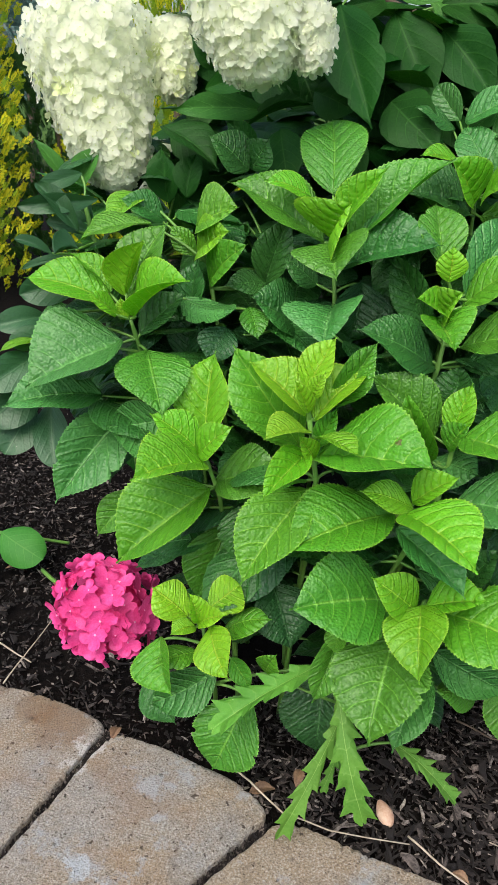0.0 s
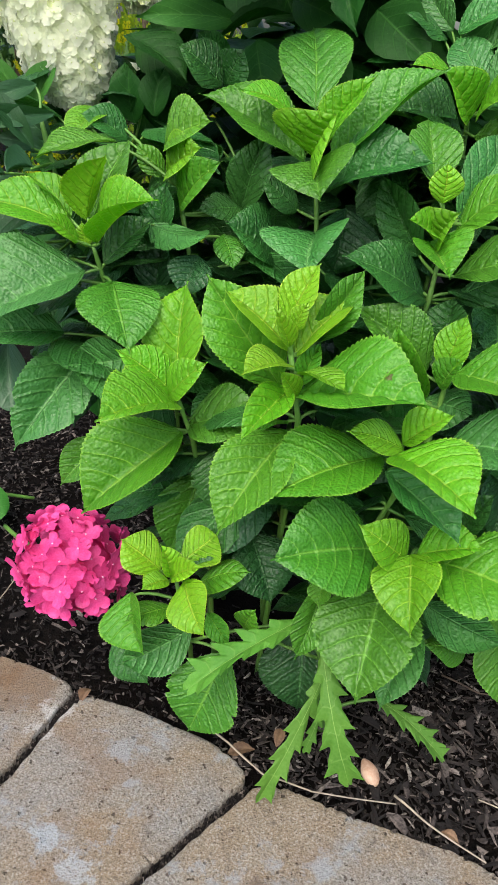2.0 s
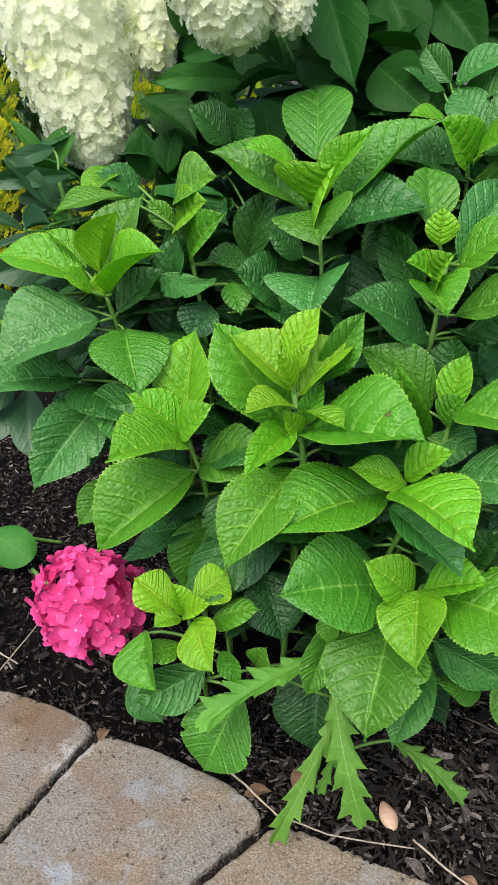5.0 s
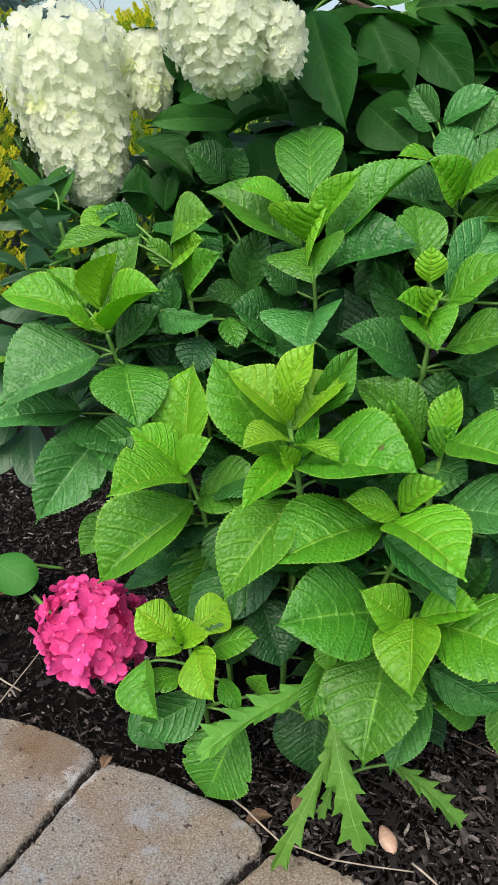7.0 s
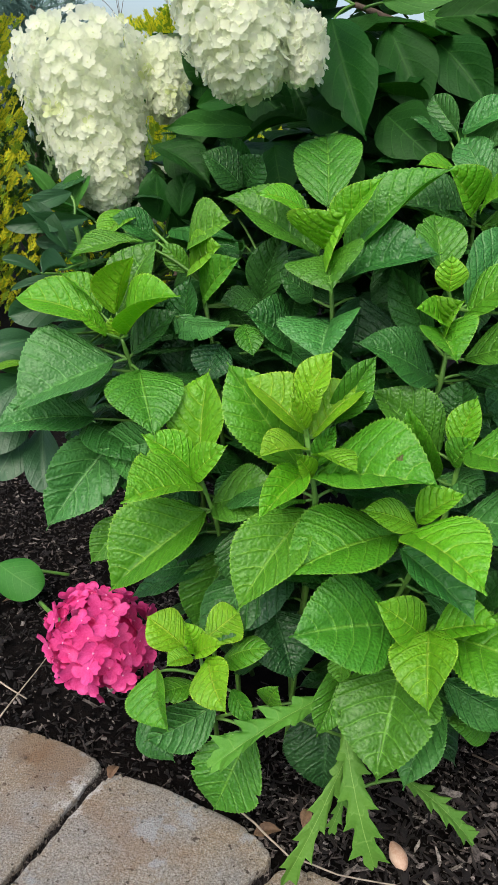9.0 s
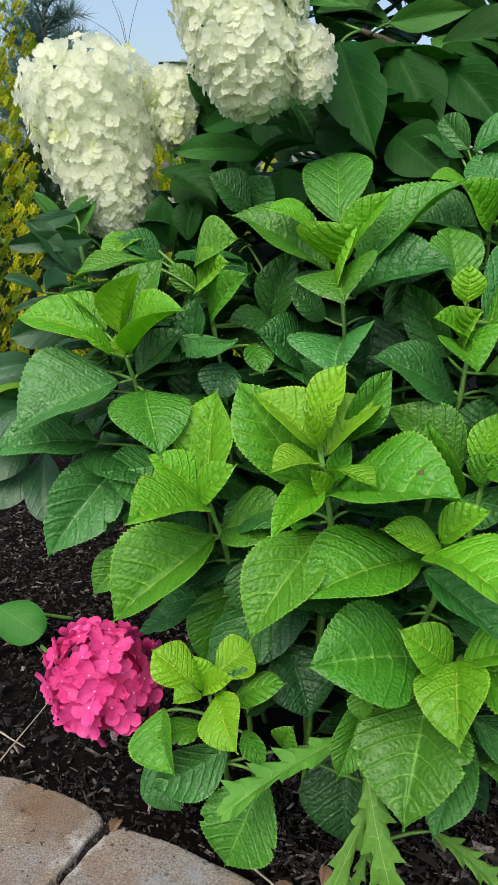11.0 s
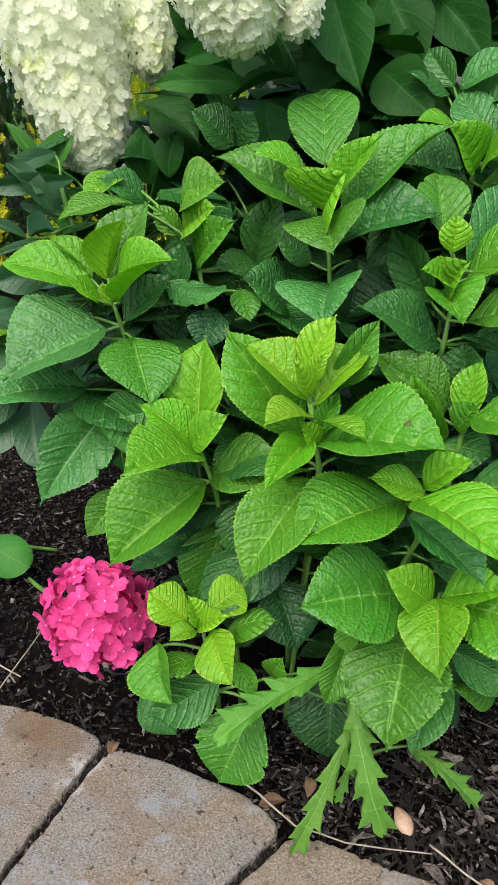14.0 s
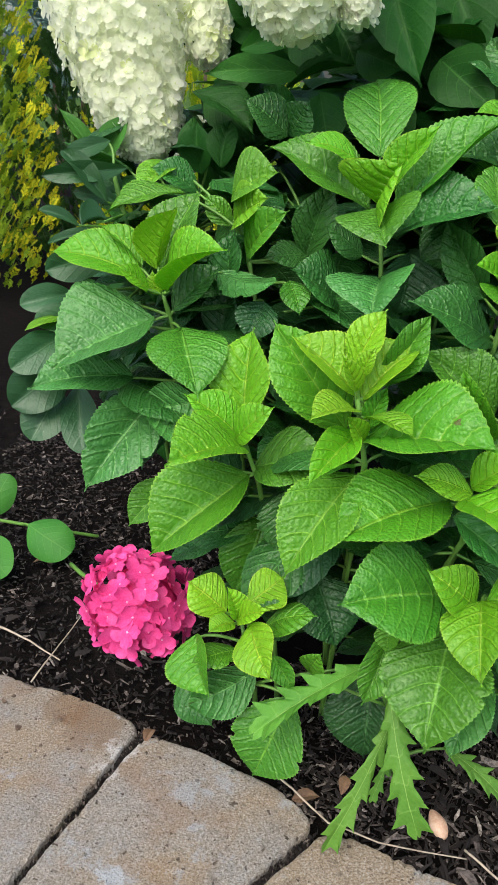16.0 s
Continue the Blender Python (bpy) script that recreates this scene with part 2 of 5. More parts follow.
def paver_material():
    """Tan concrete: sandy grains, dark pits, pale scuffs and rust-brown stains."""
    m, t, p = mat_base("tan concrete paver", 0.85, 0.3)
    own = nd(t, "ShaderNodeVectorMath")
    t.links.new(coords(t), own.inputs[0])
    info = t.nodes.new("ShaderNodeObjectInfo")
    t.links.new(mth(t, "MULTIPLY", info.outputs["Random"], 9.0), own.inputs[1])
    c = own.outputs[0]
    broad, mid, grain = cloud(t, c, 7, 5.0, 0.65), cloud(t, c, 30, 6.0, 0.7), cloud(t, c, 330, 3.0, 0.75)
    col = mix(t, ramp(t, broad, 0.42, 0.58), (0.23, 0.18, 0.12), (0.215, 0.205, 0.185))
    col = mix(t, mth(t, "MULTIPLY", ramp(t, mid, 0.42, 0.62), 0.5), col, (0.25, 0.22, 0.175))
    col = mix(t, mth(t, "MULTIPLY", ramp(t, grain, 0.52, 0.64), 0.6), col, (0.42, 0.395, 0.355))
    col = mix(t, mth(t, "MULTIPLY", ramp(t, grain, 0.47, 0.36), 0.75), col, (0.09, 0.07, 0.055))
    pits = ramp(t, cloud(t, c, 110, 2.0), 0.34, 0.29)
    col = mix(t, mth(t, "MULTIPLY", pits, 0.85), col, (0.05, 0.035, 0.025))
    rust = ramp(t, cloud(t, c, 8, 5.0, 0.65), 0.53, 0.66)
    col = mix(t, mth(t, "MULTIPLY", rust, 0.4), col, (0.19, 0.11, 0.055))
    scuff = mth(t, "MULTIPLY", ramp(t, cloud(t, c, 13, 6.0, 0.75), 0.56, 0.64), 0.6)
    col = mix(t, scuff, col, (0.28, 0.31, 0.33))
    dirt = mth(t, "MULTIPLY", ramp(t, cloud(t, c, 21, 6.0, 0.75), 0.43, 0.33), 0.6)
    col = mix(t, dirt, col, (0.09, 0.072, 0.06))
    # a rust-brown stain by one corner and the pale, worn edge beside it
    where = t.nodes.new("ShaderNodeNewGeometry").outputs["Position"]
    ragged = mth(t, "MULTIPLY_ADD", cloud(t, where, 40, 5.0, 0.7), 0.09, -0.045)
    for at, reach, tint, much in (((-0.19, 0.9, 0.0), 0.055, (0.15, 0.085, 0.04), 0.6), ((-0.235, 0.925, 0.0), 0.04, (0.15, 0.085, 0.04), 0.5), ((-0.135, 0.862, 0.0), 0.022, (0.46, 0.46, 0.45), 0.7), ((-0.15, 0.83, 0.0), 0.02, (0.46, 0.46, 0.45), 0.6), ((-0.1, 0.68, 0.0), 0.018, (0.34, 0.38, 0.41), 0.6), ((-0.06, 0.645, 0.0), 0.024, (0.34, 0.38, 0.41), 0.6)):
        gap = nd(t, "ShaderNodeVectorMath")
        gap.operation = "DISTANCE"
        t.links.new(where, gap.inputs[0])
        gap.inputs[1].default_value = at
        col = mix(t, mth(t, "MULTIPLY", ramp(t, mth(t, "ADD", gap.outputs["Value"], ragged), reach, reach * 0.6), mth(t, "MULTIPLY", ramp(t, grain, 0.3, 0.5), much)), col, tint)
    t.links.new(col, p.inputs["Base Color"])
    bump(t, p, mth(t, "ADD", mth(t, "MULTIPLY", grain, 0.7), mth(t, "ADD", mid, mth(t, "MULTIPLY", pits, -0.8))), 1.0, 0.004)
    return m


PAVER = paver_material()


# ---- helpers ----
WHERE = {}


def thing(name, at, label, category, group=""):
    ob = new(name)
    ob.location = at
    WHERE[ob.name] = V(at)
    return tagged(ob, label, category, group)


def place(name, mesh, parent, at, label="", turn=None, size=1.0):
    """One mesh object under a thing or a part, its origin at a place of the world."""
    ob = new(name, mesh)
    m = turn.to_4x4() if turn is not None else Matrix.Identity(4)
    ob.parent = parent
    ob.matrix_basis = Matrix.Translation(V(at) - (WHERE[parent.name] if parent else V())) @ m @ Matrix.Scale(size, 4)
    WHERE[ob.name] = V(at)
    if label:
        tagged(ob, label)
    return ob


def mesh_of(name, verts, faces, mats, uvs=None, smooth=True, slots=None):
    me = bpy.data.meshes.new(name)
    me.from_pydata(verts, [], faces)
    for m in mats:
        me.materials.append(m)
    me.polygons.foreach_set("use_smooth", [smooth] * len(me.polygons))
    if slots:
        me.polygons.foreach_set("material_index", slots)
    if uvs:
        layer = me.uv_layers.new(name="blade")
        idx = np.zeros(len(me.loops), dtype=np.int32)
        me.loops.foreach_get("vertex_index", idx)
        layer.data.foreach_set("uv", np.array(uvs, dtype=np.float32)[idx].ravel())
    me.update()
    return me


def tube(points, radii, sides=7):
    """Vertices and faces of a round tube along points."""
    vs, fs = [], []
    n = len(points)
    for i, p in enumerate(points):
        d = (points[min(i + 1, n - 1)] - points[max(i - 1, 0)]).normalized()
        a = d.orthogonal().normalized() if i == 0 else (a - d * a.dot(d)).normalized()
        b = d.cross(a)
        for k in range(sides):
            w = 2 * pi * k / sides
            vs.append(p + (a * cos(w) + b * sin(w)) * radii[i])
    for i in range(n - 1):
        for k in range(sides):
            j = (k + 1) % sides
            fs.append((i * sides + k, i * sides + j, (i + 1) * sides + j, (i + 1) * sides + k))
    fs.append(tuple(range(sides))[::-1])
    fs.append(tuple((n - 1) * sides + k for k in range(sides)))
    return vs, fs


def bend(a, b, c, n):
    """Points on a smooth curve from a by way of b to c."""
    return [a * (1 - t) ** 2 + b * 2 * t * (1 - t) + c * t * t for t in (i / n for i in range(n + 1))]


def add(vs, fs, more):
    k = len(vs)
    vs.extend(more[0])
    fs.extend(tuple(i + k for i in f) for f in more[1])


# ---- ground and paving ----
def lumps(x, y):
    return 0.006 * sin(31 * x + 7 * y) * sin(23 * y - 5 * x) + 0.004 * sin(71 * x + 3) * sin(67 * y)


def build_ground():
    n = 150
    axis = [-0.9 + 1.9 * i / n for i in range(n + 1)]
    xs = [-80, -20, -6, -2.5] + axis + [2.5, 6, 20, 80]
    ys = [-80, -20, -5, -1] + [0.1 + 1.9 * i / n for i in range(n + 1)] + [3, 6, 20, 80]
    near = lambda x, y: -0.9 <= x <= 1.0 and 0.1 <= y <= 2.0
    vs = [(x, y, -0.028 + (lumps(x, y) if near(x, y) else 0)) for y in ys for x in xs]
    w = len(xs)
    fs = [(j * w + i, j * w + i + 1, (j + 1) * w + i + 1, (j + 1) * w + i) for j in range(len(ys) - 1) for i in range(w - 1)]
    g = new("ground", mesh_of("ground", vs, fs, [SOIL]))
    return tagged(g, "dark brown bark mulch bed reaching to a lawn", "ground", kind="structure")


ground = build_ground()


def paver(parent, corners, seed, drop=0.0):
    """A slab with chipped, slightly uneven edges."""
    r = random.Random(seed)
    pts, chips = [], []
    for i, c in enumerate(corners):
        a, b = V((*c, 0)), V((*corners[(i + 1) % len(corners)], 0))
        n = max(2, int((b - a).length / 0.0045))
        before = V((*corners[i - 1], 0))
        for k in range(n):
            q = a.lerp(b, k / n)
            if k == 0:
                q = q + ((b - a).normalized() + (before - a).normalized()) * 0.004
            w = 150 * q.x + 115 * q.y + seed
            pts.append(q + V((sin(w) + 0.6 * r.uniform(-1, 1), cos(0.7 * w) + 0.6 * r.uniform(-1, 1), 0)) * 0.0007)
            chips.append(0.6 + 0.5 * max(0.0, sin(0.31 * w)) + (r.uniform(0.5, 1.6) if r.random() < 0.08 else 0.0))
    mid = sum(pts, V()) / len(pts)
    rings = ((0.0, -0.06), (0.0, -0.009), (0.0012, -0.004), (0.0035, -0.0012), (0.007, 0.0), (0.012, 0.0))
    vs, fs, n = [], [], len(pts)
    for inset, z in rings:
        for q, c in zip(pts, chips):
            d = (mid - q).normalized()
            rough = r.uniform(-1, 1) * 0.0007 if -0.03 < z < 0 else 0
            vs.append(q + d * (inset * c * r.uniform(0.85, 1.15)) + V((0, 0, z * (min(c, 1.5) if z > -0.006 else 1) + drop + rough)))
    for k in range(len(rings) - 1):
        for i in range(n):
            j = (i + 1) % n
            fs.append((k * n + i, k * n + j, (k + 1) * n + j, (k + 1) * n + i))
    fs.append(tuple((len(rings) - 1) * n + i for i in range(n)))
    vs = [v - V((mid.x, mid.y, 0)) for v in vs]
    me = mesh_of("paver", vs, fs, [PAVER], None, False)
    return place("paver", me, parent, (mid.x, mid.y, 0))


paving = thing("paving", (0, 0.5, -0.05), "tan concrete paver edging beside the mulch bed", "paving")
tagged(paving, kind="structure")
paver(paving, [(-0.122, 0.905), (-0.14, 0.925), (-0.235, 0.953), (-0.4, 0.985), (-0.52, 0.65), (-0.252, 0.555)], 1)
paver(paving, [(-0.116, 0.888), (-0.1, 0.897), (-0.04, 0.883), (0.03, 0.86), (0.085, 0.836), (0.122, 0.805), (0.128, 0.785), (-0.035, 0.59), (-0.19, 0.54), (-0.246, 0.552)], 2)
paver(paving, [(0.139, 0.778), (0.162, 0.784), (0.23, 0.762), (0.315, 0.732), (0.38, 0.715), (0.45, 0.682), (0.28, 0.48), (-0.028, 0.584)], 3)
paver(paving, [(0.458, 0.676), (0.62, 0.6), (0.72, 0.5), (0.5, 0.36), (0.288, 0.476)], 4, -0.003)
paver(paving, [(-0.408, 0.987), (-0.75, 1.05), (-0.85, 0.78), (-0.527, 0.652)], 5)


# ---- leaves ----
def halves(base, tip, a, b):
    ax = (tip - base).normalized()
    side = ax.cross(V((0, 0, 1))).normalized()
    up = side.cross(ax)
    da = side * cos(radians(a)) + up * sin(radians(a))
    db = side * cos(radians(b)) + up * sin(radians(b))
    if da.angle(db) < radians(150):
        n = (da + db).normalized()
    else:
        n = ax.cross(db - da).normalized()
        if n.dot(V((0, -0.5, 1))) < 0:
            n = -n
    return ax, da, db, n


def outline(u, peak, blunt):
    """Half the width of a leaf along its length, as a share of its widest."""
    if u < peak:
        return max(sin(pi / 2 * u / peak), 0.0) ** 0.68
    k = (u - peak) / (1 - peak)
    if blunt:
        return max(1 - k ** 2.4, 0.0) ** 0.6
    return max(1 - (k / 0.94) ** 2 if k < 0.94 else 0.0, 0.0) ** 1.26 + 0.1 * k * min(1.0, (1 - k) / 0.3)


def lobed(u, shift, phase):
    """A weed leaf's width: pointed lobes that lean to the tip, with round bays between."""
    q = 4.3 * u + shift + 0.1 * sin(6 * u + phase)
    f = q - math.floor(q)
    tooth = f ** 1.3 if f < 0.72 else (1 - f) / 0.28
    small = 0.1 * abs(sin(31 * u + 2 * phase))
    return (0.32 + 0.68 * tooth + small) * (0.5 + 0.5 * min(1.0, 4 * u)) * min(1.0, 5.5 * (1 - u)) ** 0.8


def blade(base, tip, hw, a, b, rows=84, cols=6, teeth=0.042, quilt=0.06, arch=0.05, peak=0.42, blunt=False, veins=6.5, slant=2.1, lobes=0, seed=0):
    """A leaf blade from base to tip: two halves at the angles a and b about the midrib, saw-toothed, arched and quilted between its veins."""
    r = random.Random(seed)
    ax, da, db, n = halves(base, tip, a, b)
    L = (tip - base).length
    wave, phase = r.uniform(0.008, 0.026), r.uniform(0, 6)
    hook = r.uniform(0.0, 0.1)
    sway = r.uniform(-0.025, 0.025)
    drip = r.uniform(-0.07, 0.07)
    cross = (db - da).normalized()
    bites = [(r.uniform(0.2, 0.8), r.choice((-1, 1)), r.uniform(0.02, 0.05)) for k in range(2)] if teeth and r.random() < 0.22 else []
    cup = r.uniform(-0.2, -0.04)
    vs, uvs, fs = [], [], []
    for i in range(rows + 1):
        u = i / rows
        if lobes:
            w = hw
        else:
            w = max(hw * outline(u, peak, blunt), 0.0006)
        mid = base + ax * (u * L) + n * (arch * L * sin(pi * u) + hook * L * (u - u ** 3)) + cross * (sway * L * sin(pi * u) + drip * L * max(0.0, u - 0.8) * 5 * (1 - u))
        for j in range(-cols, cols + 1):
            v = j / cols
            av = abs(v)
            d = da if j < 0 else db
            hn = ax.cross(d).normalized()
            if hn.dot(n) < 0:
                hn = -hn
            ww = w * av
            if lobes:
                ww *= max(0.012, lobed(u, 0.4 if j < 0 else 0.0, phase))
            elif av == 1.0 and teeth and 0 < i < rows:
                ww += teeth * hw * ((i % 3) / 2 - 0.4) * r.uniform(0.75, 1.2) * min(1.0, 0.35 + 2.0 * w / hw)
                for at, sg, size in bites:
                    if sg * j > 0 and abs(u - at) < size:
                        ww -= 0.16 * hw * (1 - abs(u - at) / size)
            s = veins * u - slant * av ** 1.45 * (1 - u ** 3)
            puff = abs(sin(pi * s)) ** 0.8 * quilt * hw * (1 - av ** 4) * min(1, 3 * av) * min(1, 6 * (1 - u))
            roll = cup * w * av ** 2.5 + wave * L * av ** 2 * sin(9 * u + phase + (3 if j < 0 else 0))
            lead = ax * (0.035 * L * av ** 1.4 * min(1.0, w / hw) + (0.12 * L * av * ww / hw if lobes else 0.0))
            vs.append(mid + d * ww + hn * (puff + roll) + lead - base)
            uvs.append((u, 0.5 + 0.5 * v))
    w = 2 * cols + 1
    for i in range(rows):
        for j in range(w - 1):
            fs.append((i * w + j, i * w + j + 1, (i + 1) * w + j + 1, (i + 1) * w + j))
    return vs, fs, uvs, ax, n


class Shoot:
    """A stem that carries leaves: its object and the line of its middle."""

    def __init__(self, ob, line):
        self.ob, self.line = ob, line

    def joint(self, p):
        return min(self.line, key=lambda q: (q - p).length + 0.6 * max(0, q.z - p.z))


COUNT = [0]


def grow(s, base, tip, hw, a, b, skin, name="leaf", label="", stalk=0.0021, **kw):
    base, tip = V(base), V(tip)
    COUNT[0] += 1
    vs, fs, uvs, ax, n = blade(base, tip, hw * 1.03, a, b, seed=COUNT[0], **kw)
    slots = [0] * len(fs)
    node = s.joint(base)
    reach = base - node
    if 0.004 < reach.length < 0.16:
        pts = bend(node - base, (node - base) * 0.4 - ax * min(0.008, reach.length * 0.2), ax * 0.004 - n * 0.0008, 5)
        tv, tf = tube(pts, [stalk * 1.15, stalk, stalk, stalk, stalk * 0.9, stalk * 0.6], 6)
        add(vs, fs, (tv, tf))
        uvs.extend([(0.5, 0.5)] * len(tv))
        slots += [1] * len(tf)
    me = mesh_of(name, vs, fs, [skin, STEM], uvs, True, slots)
    return place(name, me, s.ob, base, label)


def leaf(s, base, tip, hw, a, b, skin, peak=0.42, blunt=False):
    return grow(s, base, tip, hw, a, b, skin, peak=peak, blunt=blunt)


def smooth_leaf(s, base, tip, hw, a, b, skin, peak=0.42):
    flat = skin == SAGE
    return grow(s, base, tip, hw, a, b, skin, rows=24, cols=4, teeth=0.0 if flat else 0.025, quilt=0.01 if flat else 0.02, peak=peak, blunt=flat, veins=5.0, slant=2.6, stalk=0.002)


def weed_leaf(s, base, tip, hw, a, b, skin, peak=0.45):
    return grow(s, base, tip, hw * 0.8, a, b, WEED, rows=90, cols=4, teeth=0.0, quilt=0.02, lobes=1, veins=5.0, slant=-1.0, stalk=0.0025)


def stem_of(parent, foot, low, top, name, skin, r0, r1):
    foot, low, top = V(foot), V(low), V(top)
    line = bend(foot, foot.lerp(low, 0.55) + V((0, 0, 0.06)), low, 12) + [low.lerp(top, k / 6) for k in range(1, 7)]
    n = len(line)
    vs, fs = tube([p - foot for p in line], [r0 + (r1 - r0) * i / (n - 1) + (0.0008 if i % 4 == 0 else 0) for i in range(n)], 8)
    return Shoot(place(name, mesh_of(name, vs, fs, [skin]), parent, foot), line)


bush = thing("hydrangea_bush", (0.15, 1.08, -0.02), "leafy green hydrangea bush with lime young shoots in mulch", "shrub")
panicle_bush = thing("panicle_hydrangea", (0.62, 1.75, -0.02), "tall shrub with shaded smooth leaves and cream white flower cones", "shrub")
strap_plant = thing("perennial_plant", (-0.22, 1.5, -0.02), "grey-green smooth-leaved perennial plant in mulch", "plant")
weed = thing("weed", (0.24, 0.86, -0.02), "lobed pale green weed growing from mulch", "weed")


SHOOTS = []


def shoot(foot, low, top):
    s = stem_of(bush, foot, low, top, "stem", STEM, 0.0038, 0.0026)
    SHOOTS.append(s)
    return s


def weed_stem(foot, low, top):
    return stem_of(weed, foot, low, top, "stem", STEM, 0.004, 0.002)


def branch(foot, low, top):
    return stem_of(panicle_bush, foot, low, top, "branch", BARK, 0.009, 0.004)


def strap_stem(foot, low, top):
    return stem_of(strap_plant, foot, low, top, "stem", STEM, 0.005, 0.003)


# -- the bush, shoot by shoot --
s = shoot((0.070, 1.170, -0.030), (-0.112, 1.060, 0.531), (-0.127, 1.042, 0.592))
leaf(s, (-0.155, 1.045, 0.611), (-0.272, 1.048, 0.630), 0.037, 63, -180, BRIGHT)
leaf(s, (-0.158, 1.060, 0.618), (-0.220, 1.075, 0.663), 0.024, 55, 149, BRIGHT)
leaf(s, (-0.134, 1.040, 0.622), (-0.107, 1.020, 0.701), 0.037, 32, 141, LIME)
leaf(s, (-0.133, 1.060, 0.613), (-0.091, 1.100, 0.711), 0.040, 136, 12, GREEN)
leaf(s, (-0.120, 1.035, 0.596), (-0.041, 0.982, 0.666), 0.045, 15, 91, BRIGHT)
leaf(s, (-0.142, 1.030, 0.598), (-0.175, 1.000, 0.630), 0.016, 70, -154, BRIGHT)
leaf(s, (-0.133, 1.040, 0.590), (-0.140, 1.040, 0.620), 0.011, -122, 115, LIME)
leaf(s, (-0.115, 1.050, 0.569), (-0.055, 1.060, 0.629), 0.028, 114, -11, DEEP)
leaf(s, (-0.136, 1.040, 0.559), (-0.248, 0.970, 0.506), 0.074, 55, 165, COOL)
leaf(s, (-0.166, 1.050, 0.474), (-0.285, 0.980, 0.472), 0.045, 62, 176, COOL)
leaf(s, (-0.262, 1.050, 0.546), (-0.299, 1.020, 0.534), 0.015, 9, 168, BRIGHT)
leaf(s, (-0.100, 1.030, 0.553), (-0.061, 0.939, 0.499), 0.048, 17, 156, GREEN, 0.36)
leaf(s, (-0.199, 1.080, 0.569), (-0.262, 1.050, 0.561), 0.029, 60, -179, COOL)
leaf(s, (-0.156, 1.080, 0.593), (-0.230, 1.050, 0.582), 0.024, 21, 161, OLD_SHADED)
s = shoot((0.052, 1.114, -0.030), (-0.012, 1.107, 0.556), (-0.037, 1.119, 0.658))
leaf(s, (-0.118, 1.130, 0.701), (-0.214, 1.090, 0.673), 0.032, 36, 166, FRESH)
leaf(s, (-0.145, 1.200, 0.729), (-0.183, 1.140, 0.694), 0.026, 37, 157, BRIGHT)
leaf(s, (-0.111, 1.180, 0.698), (-0.172, 1.160, 0.726), 0.026, 72, -165, DEEP)
leaf(s, (-0.057, 1.140, 0.702), (0.002, 1.110, 0.738), 0.044, 101, -16, FRESH)
leaf(s, (-0.050, 1.120, 0.671), (-0.005, 1.080, 0.711), 0.036, 84, -27, BRIGHT)
leaf(s, (-0.057, 1.130, 0.665), (-0.094, 1.140, 0.700), 0.016, -126, 87, FRESH)
leaf(s, (-0.030, 1.100, 0.637), (0.022, 1.050, 0.703), 0.031, 77, -45, FRESH)
leaf(s, (-0.065, 1.080, 0.615), (0.017, 1.020, 0.626), 0.031, -176, -39, COOL)
leaf(s, (-0.051, 1.100, 0.585), (-0.050, 1.120, 0.663), 0.026, 156, 54, DEEP)
leaf(s, (0.090, 1.120, 0.581), (0.027, 1.080, 0.627), 0.049, 78, -171, DEEP)
leaf(s, (0.044, 1.140, 0.631), (0.071, 1.140, 0.730), 0.031, 62, -33, DEEP)
leaf(s, (-0.132, 1.300, 0.717), (-0.144, 1.320, 0.784), 0.024, -172, 85, SHADE)
leaf(s, (-0.095, 1.280, 0.719), (-0.084, 1.300, 0.784), 0.025, 132, 18, SHADE)
leaf(s, (-0.142, 1.300, 0.815), (-0.046, 1.250, 0.768), 0.037, 126, 14, SHADE)
leaf(s, (-0.001, 1.260, 0.769), (-0.061, 1.240, 0.814), 0.032, 77, -141, DEEP)
leaf(s, (-0.060, 1.120, 0.512), (-0.054, 1.140, 0.588), 0.032, 152, 44, OLD_SHADED)
leaf(s, (0.045, 1.140, 0.635), (-0.010, 1.100, 0.634), 0.020, 56, -151, DEEP)
leaf(s, (0.026, 1.090, 0.610), (0.045, 1.050, 0.578), 0.019, 7, 150, GREEN)
leaf(s, (-0.000, 1.060, 0.588), (-0.015, 1.030, 0.543), 0.028, 44, -180, OLD_SHADED)
s = shoot((0.138, 1.124, -0.030), (0.144, 1.123, 0.616), (0.129, 1.136, 0.720))
leaf(s, (0.179, 1.160, 0.644), (0.172, 1.140, 0.564), 0.050, 69, 178, OLD_SHADED)
leaf(s, (0.117, 1.130, 0.641), (0.065, 1.110, 0.680), 0.021, 63, -126, DEEP)
leaf(s, (0.124, 1.150, 0.760), (0.113, 1.270, 0.848), 0.045, 171, 37, GREEN, 0.50)
leaf(s, (0.118, 1.130, 0.698), (-0.020, 1.140, 0.765), 0.052, 65, 176, GREEN)
leaf(s, (0.095, 1.120, 0.758), (0.032, 1.100, 0.776), 0.021, 60, -167, BRIGHT)
leaf(s, (0.128, 1.100, 0.713), (0.146, 1.060, 0.766), 0.060, 20, -57, BRIGHT)
leaf(s, (0.136, 1.110, 0.718), (0.190, 1.110, 0.806), 0.031, 73, 8, BRIGHT)
leaf(s, (0.154, 1.130, 0.691), (0.276, 1.140, 0.821), 0.053, 109, 20, GREEN)
leaf(s, (0.131, 1.080, 0.708), (0.137, 1.010, 0.677), 0.053, 3, 128, GREEN, 0.34)
leaf(s, (0.148, 1.100, 0.674), (0.265, 1.050, 0.725), 0.056, 106, 6, DEEP)
leaf(s, (0.140, 1.070, 0.626), (0.132, 1.000, 0.592), 0.060, 24, 123, COOL, 0.38)
